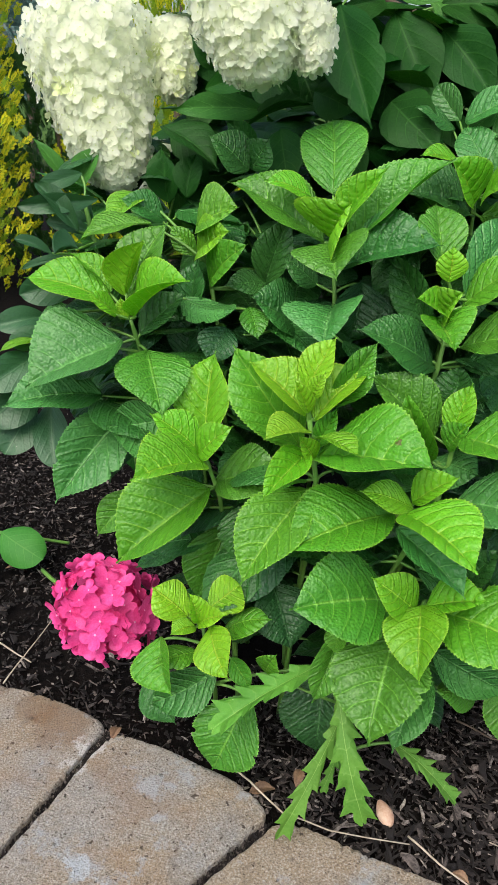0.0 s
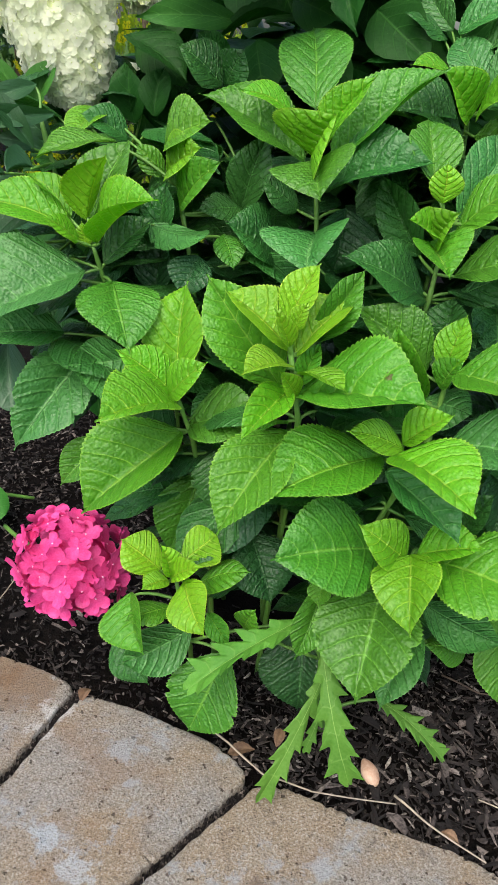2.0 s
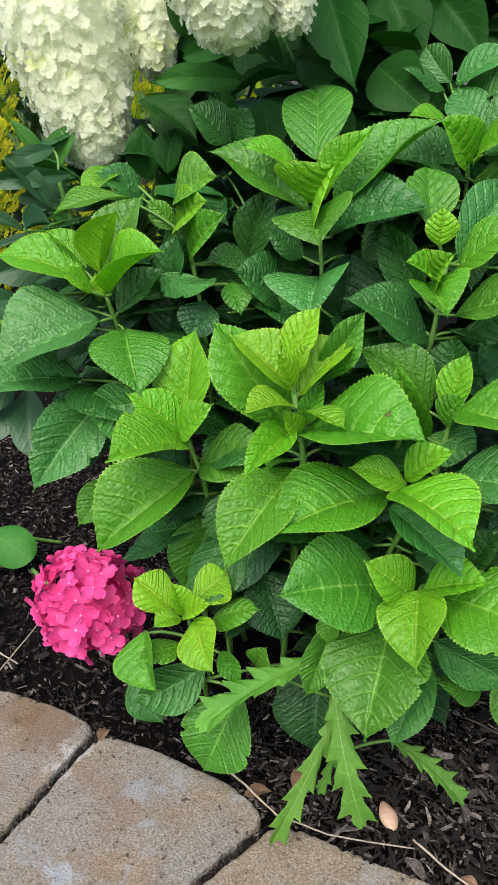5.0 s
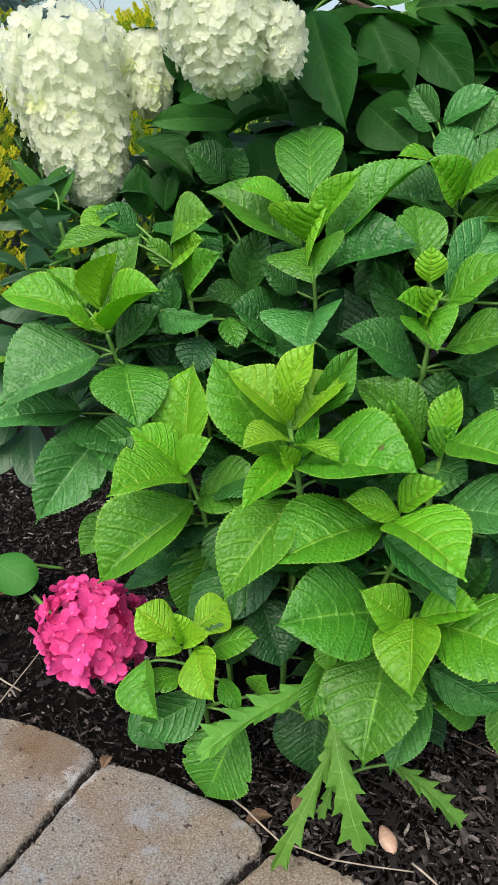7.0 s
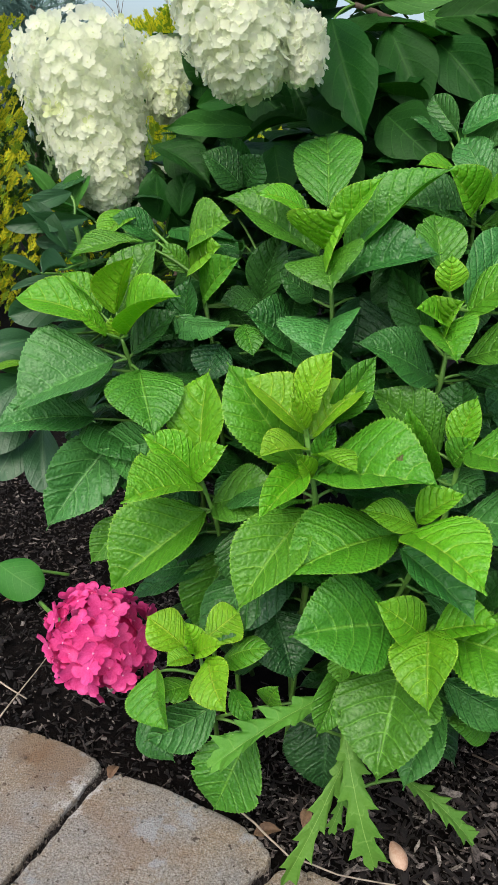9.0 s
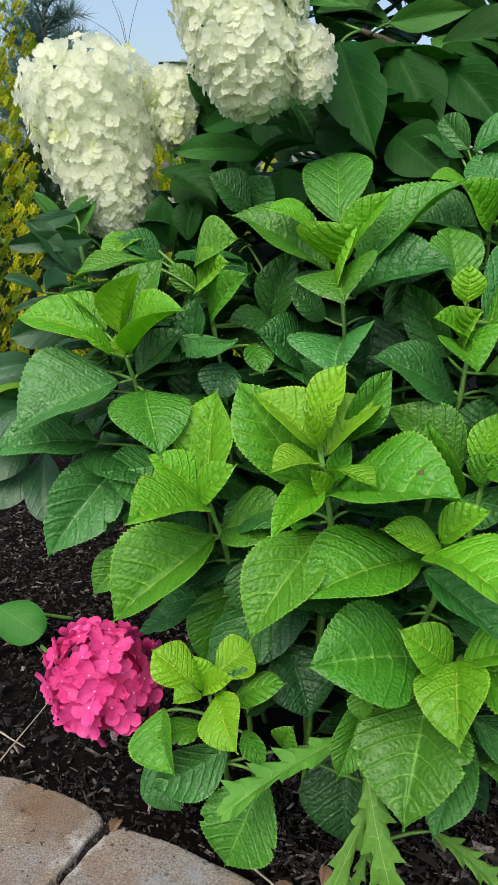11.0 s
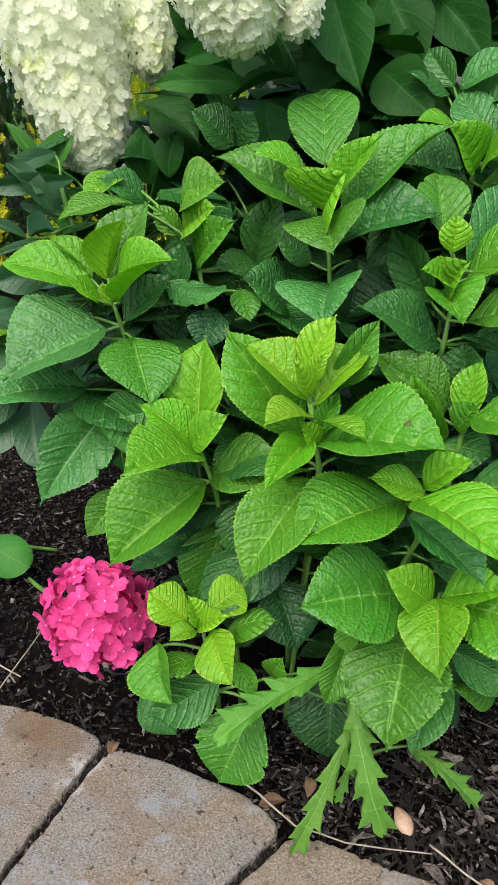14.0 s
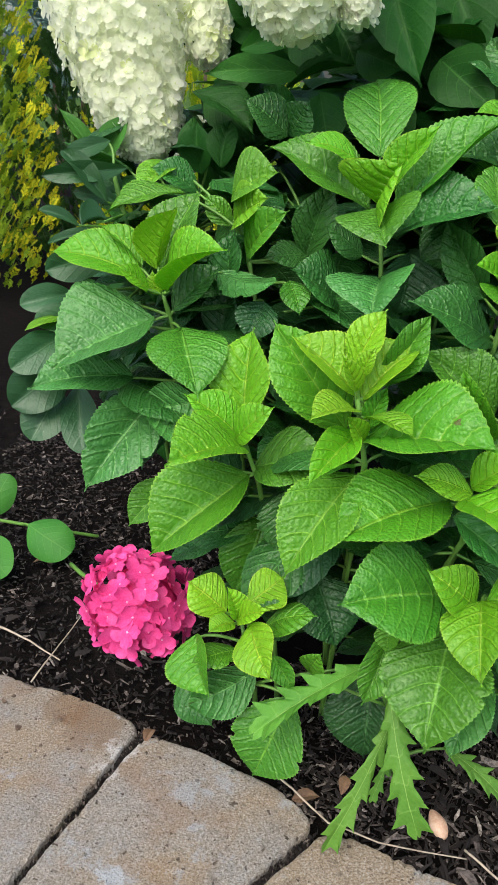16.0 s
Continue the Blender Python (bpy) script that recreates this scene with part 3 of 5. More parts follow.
s = shoot((0.214, 1.069, -0.030), (0.284, 1.032, 0.573), (0.290, 1.043, 0.662))
leaf(s, (0.270, 1.060, 0.699), (0.257, 1.119, 0.766), 0.034, 148, 43, GREEN)
leaf(s, (0.274, 1.020, 0.687), (0.271, 1.020, 0.731), 0.019, -105, 105, LIME)
leaf(s, (0.308, 1.070, 0.661), (0.370, 1.142, 0.756), 0.040, 105, -18, COOL)
leaf(s, (0.301, 1.040, 0.654), (0.369, 1.000, 0.725), 0.032, 114, -22, FRESH)
leaf(s, (0.275, 1.010, 0.644), (0.231, 0.970, 0.675), 0.025, -173, 82, BRIGHT)
leaf(s, (0.275, 1.010, 0.644), (0.287, 0.980, 0.687), 0.030, 37, -48, BRIGHT)
leaf(s, (0.264, 1.000, 0.645), (0.284, 0.950, 0.620), 0.044, 29, 122, FRESH, 0.36)
leaf(s, (0.306, 1.020, 0.606), (0.391, 0.950, 0.648), 0.035, 114, -13, GREEN)
leaf(s, (0.320, 1.050, 0.572), (0.396, 1.020, 0.625), 0.029, 154, -55, DEEP)
leaf(s, (0.282, 1.040, 0.568), (0.169, 0.997, 0.623), 0.040, 65, -162, DEEP)
leaf(s, (0.275, 1.100, 0.606), (0.213, 1.120, 0.699), 0.034, -144, 137, DEEP)
leaf(s, (0.416, 1.000, 0.672), (0.345, 0.960, 0.714), 0.027, 60, -145, FRESH)
s = shoot((0.135, 0.997, -0.030), (0.139, 0.912, 0.450), (0.113, 0.928, 0.562))
leaf(s, (0.122, 0.930, 0.526), (0.041, 0.950, 0.582), 0.041, 61, 167, LIME)
leaf(s, (0.114, 0.935, 0.558), (0.143, 0.955, 0.622), 0.025, 118, 15, LIME)
leaf(s, (0.128, 0.930, 0.521), (0.193, 0.964, 0.579), 0.043, 138, 30, LIME)
leaf(s, (0.119, 0.915, 0.537), (0.097, 0.910, 0.581), 0.015, -153, 128, LIME)
leaf(s, (0.122, 0.920, 0.554), (0.134, 0.920, 0.589), 0.012, 84, -28, LIME)
leaf(s, (0.152, 0.960, 0.529), (0.196, 0.980, 0.615), 0.029, 67, -5, GREEN)
leaf(s, (0.121, 0.900, 0.519), (0.070, 0.850, 0.526), 0.026, 47, 150, LIME)
leaf(s, (0.133, 0.900, 0.512), (0.179, 0.840, 0.523), 0.023, 154, 27, BRIGHT)
leaf(s, (0.116, 0.970, 0.465), (0.015, 1.000, 0.583), 0.048, -158, 104, FRESH, 0.48)
leaf(s, (0.132, 0.890, 0.490), (0.109, 0.870, 0.526), 0.014, -128, 123, LIME)
leaf(s, (0.136, 0.930, 0.486), (0.155, 0.940, 0.538), 0.017, 86, 0, FRESH)
leaf(s, (0.138, 0.930, 0.471), (0.265, 0.830, 0.518), 0.067, 119, 16, FRESH, 0.50)
leaf(s, (0.124, 0.900, 0.493), (0.076, 0.820, 0.464), 0.029, 67, 148, BRIGHT)
leaf(s, (0.125, 0.920, 0.444), (0.097, 0.880, 0.449), 0.015, -4, 158, FRESH)
s = shoot((0.224, 1.024, -0.030), (0.302, 0.956, 0.422), (0.310, 0.963, 0.505))
leaf(s, (0.286, 0.980, 0.496), (0.194, 1.000, 0.566), 0.046, 89, 171, GREEN)
leaf(s, (0.282, 0.955, 0.471), (0.234, 0.950, 0.567), 0.032, -122, 156, FRESH)
leaf(s, (0.303, 0.960, 0.506), (0.320, 0.980, 0.574), 0.022, 137, 17, BRIGHT)
leaf(s, (0.302, 0.960, 0.489), (0.321, 0.950, 0.532), 0.022, 82, -21, FRESH)
leaf(s, (0.313, 0.940, 0.516), (0.390, 0.860, 0.525), 0.052, 120, 12, FRESH)
leaf(s, (0.292, 0.980, 0.463), (0.340, 0.930, 0.471), 0.031, 146, -50, COOL)
leaf(s, (0.313, 1.020, 0.522), (0.314, 1.040, 0.576), 0.030, 174, 61, DEEP)
s = shoot((0.067, 1.025, -0.030), (0.016, 0.959, 0.386), (-0.011, 0.956, 0.455))
leaf(s, (-0.009, 0.970, 0.450), (-0.008, 1.026, 0.565), 0.043, 158, 61, BRIGHT)
leaf(s, (-0.011, 0.950, 0.451), (-0.078, 0.940, 0.503), 0.029, 64, -167, BRIGHT)
leaf(s, (-0.014, 0.940, 0.452), (0.030, 0.920, 0.507), 0.024, 95, -31, BRIGHT)
leaf(s, (-0.005, 0.930, 0.445), (-0.082, 0.850, 0.454), 0.049, 47, 157, BRIGHT)
leaf(s, (0.004, 0.950, 0.399), (-0.104, 0.876, 0.316), 0.066, 66, 155, FRESH, 0.45)
leaf(s, (-0.068, 0.990, 0.475), (-0.138, 0.960, 0.468), 0.047, 6, -125, COOL)
leaf(s, (0.009, 0.970, 0.401), (0.103, 0.920, 0.440), 0.043, 113, -9, GREEN)
leaf(s, (0.026, 0.990, 0.322), (-0.006, 0.950, 0.218), 0.044, 64, -161, GREEN)
s = shoot((0.022, 1.067, -0.030), (-0.02, 1.065, 0.390), (-0.085, 1.045, 0.430))
leaf(s, (-0.130, 1.050, 0.456), (-0.207, 0.955, 0.346), 0.049, 74, -178, COOL)
leaf(s, (-0.101, 1.000, 0.353), (-0.151, 0.960, 0.299), 0.028, 68, -177, GREEN)
s = shoot((0.135, 1.007, -0.030), (0.140, 0.928, 0.321), (0.148, 0.940, 0.421))
leaf(s, (0.131, 0.910, 0.437), (0.060, 0.820, 0.345), 0.048, 43, 158, FRESH)
leaf(s, (0.056, 0.950, 0.385), (0.058, 0.920, 0.307), 0.032, 15, 113, DEEP)
s = shoot((0.200, 0.990, -0.030), (0.258, 0.880, 0.382), (0.254, 0.875, 0.441))
leaf(s, (0.238, 0.900, 0.421), (0.109, 0.820, 0.397), 0.058, 39, 163, FRESH, 0.48)
leaf(s, (0.253, 0.860, 0.454), (0.187, 0.850, 0.474), 0.021, 44, -161, BRIGHT)
leaf(s, (0.253, 0.870, 0.456), (0.299, 0.860, 0.501), 0.025, 99, 1, BRIGHT)
leaf(s, (0.244, 0.850, 0.450), (0.310, 0.745, 0.448), 0.049, 133, 30, BRIGHT)
leaf(s, (0.238, 0.860, 0.424), (0.314, 0.780, 0.390), 0.041, 117, 25, COOL)
leaf(s, (0.225, 0.950, 0.310), (0.086, 0.900, 0.346), 0.046, -8, 161, DEEP)
leaf(s, (0.312, 0.900, 0.447), (0.401, 0.830, 0.467), 0.044, 115, -1, COOL)
leaf(s, (0.395, 0.950, 0.403), (0.388, 0.900, 0.320), 0.049, 60, 171, OLD_SHADED)
leaf(s, (0.349, 0.900, 0.327), (0.376, 0.890, 0.393), 0.026, 85, -23, DEEP)
s = shoot((0.216, 0.990, -0.030), (0.286, 0.846, 0.261), (0.289, 0.848, 0.334))
leaf(s, (0.249, 0.865, 0.318), (0.121, 0.790, 0.341), 0.057, 64, -166, GREEN, 0.47)
leaf(s, (0.274, 0.830, 0.331), (0.213, 0.820, 0.378), 0.029, 75, -150, BRIGHT)
leaf(s, (0.278, 0.825, 0.342), (0.274, 0.742, 0.295), 0.041, 5, 116, BRIGHT, 0.30)
leaf(s, (0.286, 0.830, 0.339), (0.347, 0.800, 0.377), 0.034, 127, 13, BRIGHT)
leaf(s, (0.259, 0.850, 0.276), (0.231, 0.744, 0.191), 0.062, 19, 139, GREEN, 0.40)
leaf(s, (0.311, 0.860, 0.219), (0.272, 0.780, 0.147), 0.034, 33, 151, COOL)
leaf(s, (0.191, 0.850, 0.269), (0.164, 0.800, 0.195), 0.028, 70, 159, GREEN)
leaf(s, (0.187, 0.840, 0.286), (0.186, 0.820, 0.259), 0.016, 10, 125, FRESH)
leaf(s, (0.098, 0.930, 0.278), (0.134, 0.880, 0.206), 0.042, 8, 141, OLD_SHADED)
leaf(s, (0.304, 0.840, 0.327), (0.414, 0.755, 0.339), 0.055, 133, -8, FRESH, 0.45)
leaf(s, (0.314, 0.860, 0.249), (0.401, 0.800, 0.247), 0.032, 178, -36, COOL)
leaf(s, (0.441, 0.930, 0.197), (0.449, 0.852, 0.093), 0.046, 22, 142, GREEN)
leaf(s, (0.385, 0.870, 0.169), (0.322, 0.840, 0.202), 0.023, 8, -146, GREEN)
s = shoot((0.296, 1.060, -0.030), (0.432, 1.017, 0.533), (0.434, 1.002, 0.568))
leaf(s, (0.409, 0.960, 0.555), (0.347, 0.935, 0.588), 0.033, 114, -119, DEEP, 0.41)
leaf(s, (0.408, 0.947, 0.557), (0.429, 0.904, 0.541), 0.027, -41, 115, GREEN, 0.43)
leaf(s, (0.432, 1.034, 0.668), (0.367, 1.027, 0.703), 0.026, 90, -163, FRESH, 0.52)
leaf(s, (0.423, 1.013, 0.655), (0.419, 0.971, 0.611), 0.025, 21, 129, GREEN, 0.24)
leaf(s, (0.408, 1.127, 0.681), (0.429, 1.107, 0.725), 0.027, 69, -76, DEEP, 0.36)
leaf(s, (0.464, 0.863, 0.321), (0.428, 0.878, 0.429), 0.020, -134, 109, FRESH, 0.46)
leaf(s, (0.451, 0.831, 0.339), (0.418, 0.829, 0.359), 0.009, 88, -173, FRESH, 0.52)
leaf(s, (0.440, 1.100, 0.672), (0.382, 1.061, 0.660), 0.024, 74, -156, OLD_SHADED, 0.52)
s = shoot((0.300, 1.300, -0.030), (0.333, 1.236, 0.712), (0.328, 1.228, 0.765))
leaf(s, (0.333, 1.210, 0.802), (0.301, 1.269, 0.855), 0.028, -164, 59, COOL)
leaf(s, (0.342, 1.200, 0.778), (0.437, 1.180, 0.851), 0.058, 106, -13, COOL)
leaf(s, (0.319, 1.190, 0.760), (0.268, 1.150, 0.821), 0.038, -140, 124, BRIGHT)
leaf(s, (0.286, 1.180, 0.816), (0.232, 1.160, 0.819), 0.017, 58, -178, BRIGHT)
leaf(s, (0.327, 1.170, 0.772), (0.364, 1.073, 0.829), 0.035, 99, -32, BRIGHT)
leaf(s, (0.321, 1.220, 0.743), (0.221, 1.190, 0.768), 0.050, 68, -176, DEEP)
leaf(s, (0.331, 1.180, 0.745), (0.431, 1.120, 0.750), 0.044, 117, 3, GREEN)
leaf(s, (0.296, 1.280, 0.862), (0.260, 1.320, 0.909), 0.024, -140, 101, COOL)
leaf(s, (0.287, 1.260, 0.851), (0.225, 1.240, 0.876), 0.021, 39, -149, DEEP)
leaf(s, (0.302, 1.270, 0.860), (0.370, 1.250, 0.904), 0.029, 106, -14, COOL)
leaf(s, (0.336, 1.250, 0.839), (0.411, 1.220, 0.887), 0.034, 104, -5, COOL)
leaf(s, (0.280, 1.300, 0.833), (0.182, 1.260, 0.813), 0.032, 4, -178, SHADE)
leaf(s, (0.255, 1.420, 0.986), (0.335, 1.380, 0.897), 0.050, -15, 84, SHADE)
leaf(s, (0.245, 1.450, 1.024), (0.369, 1.420, 0.997), 0.039, 146, -51, SMOOTH)
leaf(s, (0.045, 1.440, 0.923), (0.092, 1.400, 0.846), 0.032, -18, 111, SHADE)
leaf(s, (0.077, 1.460, 0.922), (0.127, 1.430, 0.863), 0.026, -50, 102, SHADE)
s = weed_stem((0.230, 0.902, -0.030), (0.220, 0.842, 0.046), (0.204, 0.855, 0.148))
weed_leaf(s, (0.170, 0.860, 0.202), (0.045, 0.780, 0.151), 0.034, 51, 142, WEED)
weed_leaf(s, (0.209, 0.830, 0.153), (0.143, 0.745, 0.018), 0.021, 50, -146, WEED)
weed_leaf(s, (0.198, 0.810, 0.200), (0.244, 0.740, 0.068), 0.029, -25, 130, WEED)
weed_leaf(s, (0.290, 0.880, 0.068), (0.381, 0.830, 0.020), 0.024, 6, 150, WEED)
weed_leaf(s, (0.218, 0.840, 0.110), (0.196, 0.800, 0.043), 0.012, 28, -155, WEED)
leaf(s, (0.103, 0.860, 0.182), (0.115, 0.850, 0.221), 0.018, 55, -82, FRESH)
s = shoot((0.043, 0.926, -0.030), (0.033, 0.866, 0.147), (0.014, 0.872, 0.235))
leaf(s, (-0.005, 0.860, 0.258), (-0.054, 0.865, 0.293), 0.027, 46, -160, LIME, 0.55)
leaf(s, (0.019, 0.865, 0.268), (0.060, 0.870, 0.311), 0.027, 154, -75, LIME, 0.55)
leaf(s, (0.009, 0.850, 0.258), (-0.005, 0.850, 0.302), 0.017, -179, 79, LIME)
leaf(s, (0.010, 0.850, 0.255), (0.048, 0.830, 0.290), 0.017, 98, -12, LIME)
leaf(s, (0.007, 0.850, 0.251), (-0.022, 0.830, 0.249), 0.021, 33, 152, LIME)
leaf(s, (0.027, 0.840, 0.260), (0.059, 0.770, 0.241), 0.029, -29, 114, LIME, 0.40)
leaf(s, (0.042, 0.870, 0.234), (0.104, 0.850, 0.276), 0.023, 155, -23, FRESH)
leaf(s, (-0.040, 0.870, 0.211), (-0.014, 0.810, 0.167), 0.042, -13, 83, FRESH)
leaf(s, (0.011, 0.860, 0.202), (-0.040, 0.820, 0.206), 0.019, 17, -170, FRESH)
leaf(s, (0.057, 0.860, 0.199), (0.088, 0.830, 0.176), 0.015, -16, 108, FRESH)
leaf(s, (0.038, 0.870, 0.165), (-0.044, 0.810, 0.148), 0.035, 0, -125, COOL)
leaf(s, (-0.060, 0.890, 0.124), (-0.011, 0.850, 0.078), 0.031, -42, 92, DEEP)
leaf(s, (0.084, 0.860, 0.137), (0.046, 0.820, 0.034), 0.050, 44, -180, GREEN, 0.50)
leaf(s, (0.181, 0.900, 0.168), (0.186, 0.860, 0.049), 0.054, 7, 134, OLD_SHADED)
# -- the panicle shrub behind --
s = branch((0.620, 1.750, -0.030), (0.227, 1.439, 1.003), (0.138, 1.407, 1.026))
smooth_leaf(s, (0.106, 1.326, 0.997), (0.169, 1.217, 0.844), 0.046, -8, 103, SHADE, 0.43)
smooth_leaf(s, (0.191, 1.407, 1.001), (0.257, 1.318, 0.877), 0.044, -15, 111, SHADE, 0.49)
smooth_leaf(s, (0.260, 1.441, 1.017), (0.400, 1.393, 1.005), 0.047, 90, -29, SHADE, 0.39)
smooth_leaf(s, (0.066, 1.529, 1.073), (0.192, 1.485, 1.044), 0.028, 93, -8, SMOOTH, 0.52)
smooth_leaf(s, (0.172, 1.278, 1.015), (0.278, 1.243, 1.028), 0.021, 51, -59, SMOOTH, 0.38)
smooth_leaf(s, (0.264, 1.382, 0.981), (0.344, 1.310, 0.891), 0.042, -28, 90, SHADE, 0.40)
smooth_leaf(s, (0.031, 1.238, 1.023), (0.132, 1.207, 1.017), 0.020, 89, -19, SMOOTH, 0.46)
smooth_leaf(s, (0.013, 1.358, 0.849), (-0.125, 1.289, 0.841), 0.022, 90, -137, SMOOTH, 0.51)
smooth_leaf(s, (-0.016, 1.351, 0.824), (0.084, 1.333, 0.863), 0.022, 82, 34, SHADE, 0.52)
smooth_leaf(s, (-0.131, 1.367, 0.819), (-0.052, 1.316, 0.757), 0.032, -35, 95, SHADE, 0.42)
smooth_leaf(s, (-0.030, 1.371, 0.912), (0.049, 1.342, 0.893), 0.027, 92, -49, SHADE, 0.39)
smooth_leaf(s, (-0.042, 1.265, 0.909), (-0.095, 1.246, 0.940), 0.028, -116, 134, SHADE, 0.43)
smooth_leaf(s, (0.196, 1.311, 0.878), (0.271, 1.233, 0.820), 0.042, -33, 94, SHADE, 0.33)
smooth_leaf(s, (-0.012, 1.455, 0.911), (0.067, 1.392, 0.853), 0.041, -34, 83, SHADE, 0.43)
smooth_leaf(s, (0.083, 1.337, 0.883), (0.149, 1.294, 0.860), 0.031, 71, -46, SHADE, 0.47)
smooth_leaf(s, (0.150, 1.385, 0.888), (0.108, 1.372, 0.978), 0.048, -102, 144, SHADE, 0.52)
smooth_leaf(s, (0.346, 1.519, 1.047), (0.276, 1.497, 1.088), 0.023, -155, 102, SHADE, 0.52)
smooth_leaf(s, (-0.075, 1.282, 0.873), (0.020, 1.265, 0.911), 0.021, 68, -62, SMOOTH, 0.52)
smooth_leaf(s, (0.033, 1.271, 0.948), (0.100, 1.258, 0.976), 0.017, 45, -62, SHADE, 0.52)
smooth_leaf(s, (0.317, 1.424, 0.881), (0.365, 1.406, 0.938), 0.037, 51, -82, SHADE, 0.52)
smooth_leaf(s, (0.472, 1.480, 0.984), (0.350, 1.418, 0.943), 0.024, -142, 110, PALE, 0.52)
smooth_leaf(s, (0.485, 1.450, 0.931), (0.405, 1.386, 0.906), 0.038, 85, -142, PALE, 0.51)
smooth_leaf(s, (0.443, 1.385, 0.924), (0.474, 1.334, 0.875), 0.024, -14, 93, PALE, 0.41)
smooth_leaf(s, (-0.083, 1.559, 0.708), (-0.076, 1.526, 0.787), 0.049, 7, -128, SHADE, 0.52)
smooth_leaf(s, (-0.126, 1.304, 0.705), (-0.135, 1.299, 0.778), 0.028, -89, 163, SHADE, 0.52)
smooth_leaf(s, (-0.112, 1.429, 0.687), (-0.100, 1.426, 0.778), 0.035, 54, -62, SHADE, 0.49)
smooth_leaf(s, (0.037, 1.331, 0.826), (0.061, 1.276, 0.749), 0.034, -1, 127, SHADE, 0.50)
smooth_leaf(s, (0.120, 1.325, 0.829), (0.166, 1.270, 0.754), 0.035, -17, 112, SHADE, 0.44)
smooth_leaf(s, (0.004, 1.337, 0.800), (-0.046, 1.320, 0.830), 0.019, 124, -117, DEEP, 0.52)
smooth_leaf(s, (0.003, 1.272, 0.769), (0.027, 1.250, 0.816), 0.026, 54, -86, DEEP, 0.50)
s = strap_stem((-0.200, 1.560, -0.030), (-0.194, 1.142, 0.637), (-0.218, 1.148, 0.721))
smooth_leaf(s, (-0.227, 1.170, 0.754), (-0.277, 1.130, 0.732), 0.013, 87, -143, SAGE, 0.52)
smooth_leaf(s, (-0.197, 1.142, 0.725), (-0.291, 1.088, 0.715), 0.015, 119, -136, SAGE, 0.52)
smooth_leaf(s, (-0.216, 1.112, 0.684), (-0.270, 1.103, 0.745), 0.016, -163, 94, SAGE, 0.52)
smooth_leaf(s, (-0.207, 1.079, 0.669), (-0.230, 1.050, 0.665), 0.026, 60, 68, SAGE, 0.35)
smooth_leaf(s, (-0.241, 1.073, 0.660), (-0.286, 1.057, 0.678), 0.010, 89, -171, SAGE, 0.52)
smooth_leaf(s, (-0.206, 1.129, 0.624), (-0.287, 1.071, 0.599), 0.026, 104, -141, SAGE, 0.52)
smooth_leaf(s, (-0.265, 1.066, 0.480), (-0.317, 1.003, 0.434), 0.035, 86, -154, SAGE, 0.51)
smooth_leaf(s, (-0.271, 1.058, 0.442), (-0.292, 1.000, 0.389), 0.030, 44, -174, SAGE, 0.45)
smooth_leaf(s, (-0.245, 1.064, 0.450), (-0.218, 0.995, 0.380), 0.026, 4, 135, SAGE, 0.50)
smooth_leaf(s, (-0.262, 1.052, 0.521), (-0.313, 1.001, 0.487), 0.026, 84, -150, SAGE, 0.46)
smooth_leaf(s, (-0.265, 1.112, 0.561), (-0.325, 1.073, 0.550), 0.020, 78, -156, SAGE, 0.47)
smooth_leaf(s, (-0.219, 1.087, 0.541), (-0.296, 1.044, 0.539), 0.019, 81, -141, SAGE, 0.52)
smooth_leaf(s, (-0.273, 1.288, 0.703), (-0.232, 1.294, 0.782), 0.025, 85, -21, SMOOTH, 0.45)
smooth_leaf(s, (-0.275, 1.322, 0.691), (-0.346, 1.310, 0.782), 0.014, -169, 95, SMOOTH, 0.52)
smooth_leaf(s, (-0.210, 1.162, 0.692), (-0.242, 1.155, 0.719), 0.016, -126, 93, SAGE, 0.52)
smooth_leaf(s, (-0.214, 1.132, 0.645), (-0.288, 1.087, 0.632), 0.009, 79, 176, SAGE, 0.47)
smooth_leaf(s, (-0.203, 1.136, 0.681), (-0.260, 1.112, 0.694), 0.012, 87, -139, SAGE, 0.47)


# ---- leaves inside the bush, its inner shade put into their dark skins ----
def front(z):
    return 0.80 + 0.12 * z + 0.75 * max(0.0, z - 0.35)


core = [shoot((0.02 + 0.12 * k, 1.12, -0.03), (-0.1 + 0.17 * k, 1.2 + 0.05 * (k % 2), 0.4), (-0.14 + 0.19 * k, 1.28, 0.62)) for k in range(5)]
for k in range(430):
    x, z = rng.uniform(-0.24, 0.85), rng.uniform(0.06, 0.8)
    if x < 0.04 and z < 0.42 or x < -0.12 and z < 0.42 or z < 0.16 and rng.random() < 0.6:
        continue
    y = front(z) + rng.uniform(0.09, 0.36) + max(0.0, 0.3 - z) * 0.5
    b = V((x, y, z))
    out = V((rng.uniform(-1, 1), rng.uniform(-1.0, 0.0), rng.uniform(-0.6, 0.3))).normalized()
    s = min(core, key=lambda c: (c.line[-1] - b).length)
    grow(s, b, b + out * rng.uniform(0.1, 0.15), rng.uniform(0.032, 0.046), rng.uniform(-12, 25), 180 - rng.uniform(-12, 25), rng.choice((OLD_SHADED, DEEP, DEEP)), rows=20, cols=3)

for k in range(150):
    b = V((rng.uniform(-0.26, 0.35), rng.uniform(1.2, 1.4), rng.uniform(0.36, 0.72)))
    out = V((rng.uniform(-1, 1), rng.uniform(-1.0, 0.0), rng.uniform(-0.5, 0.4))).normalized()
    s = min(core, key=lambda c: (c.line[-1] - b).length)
    grow(s, b, b + out * rng.uniform(0.09, 0.13), rng.uniform(0.032, 0.042), rng.uniform(-12, 25), 180 - rng.uniform(-12, 25), rng.choice((OLD_SHADED, DEEP)), rows=20, cols=3)

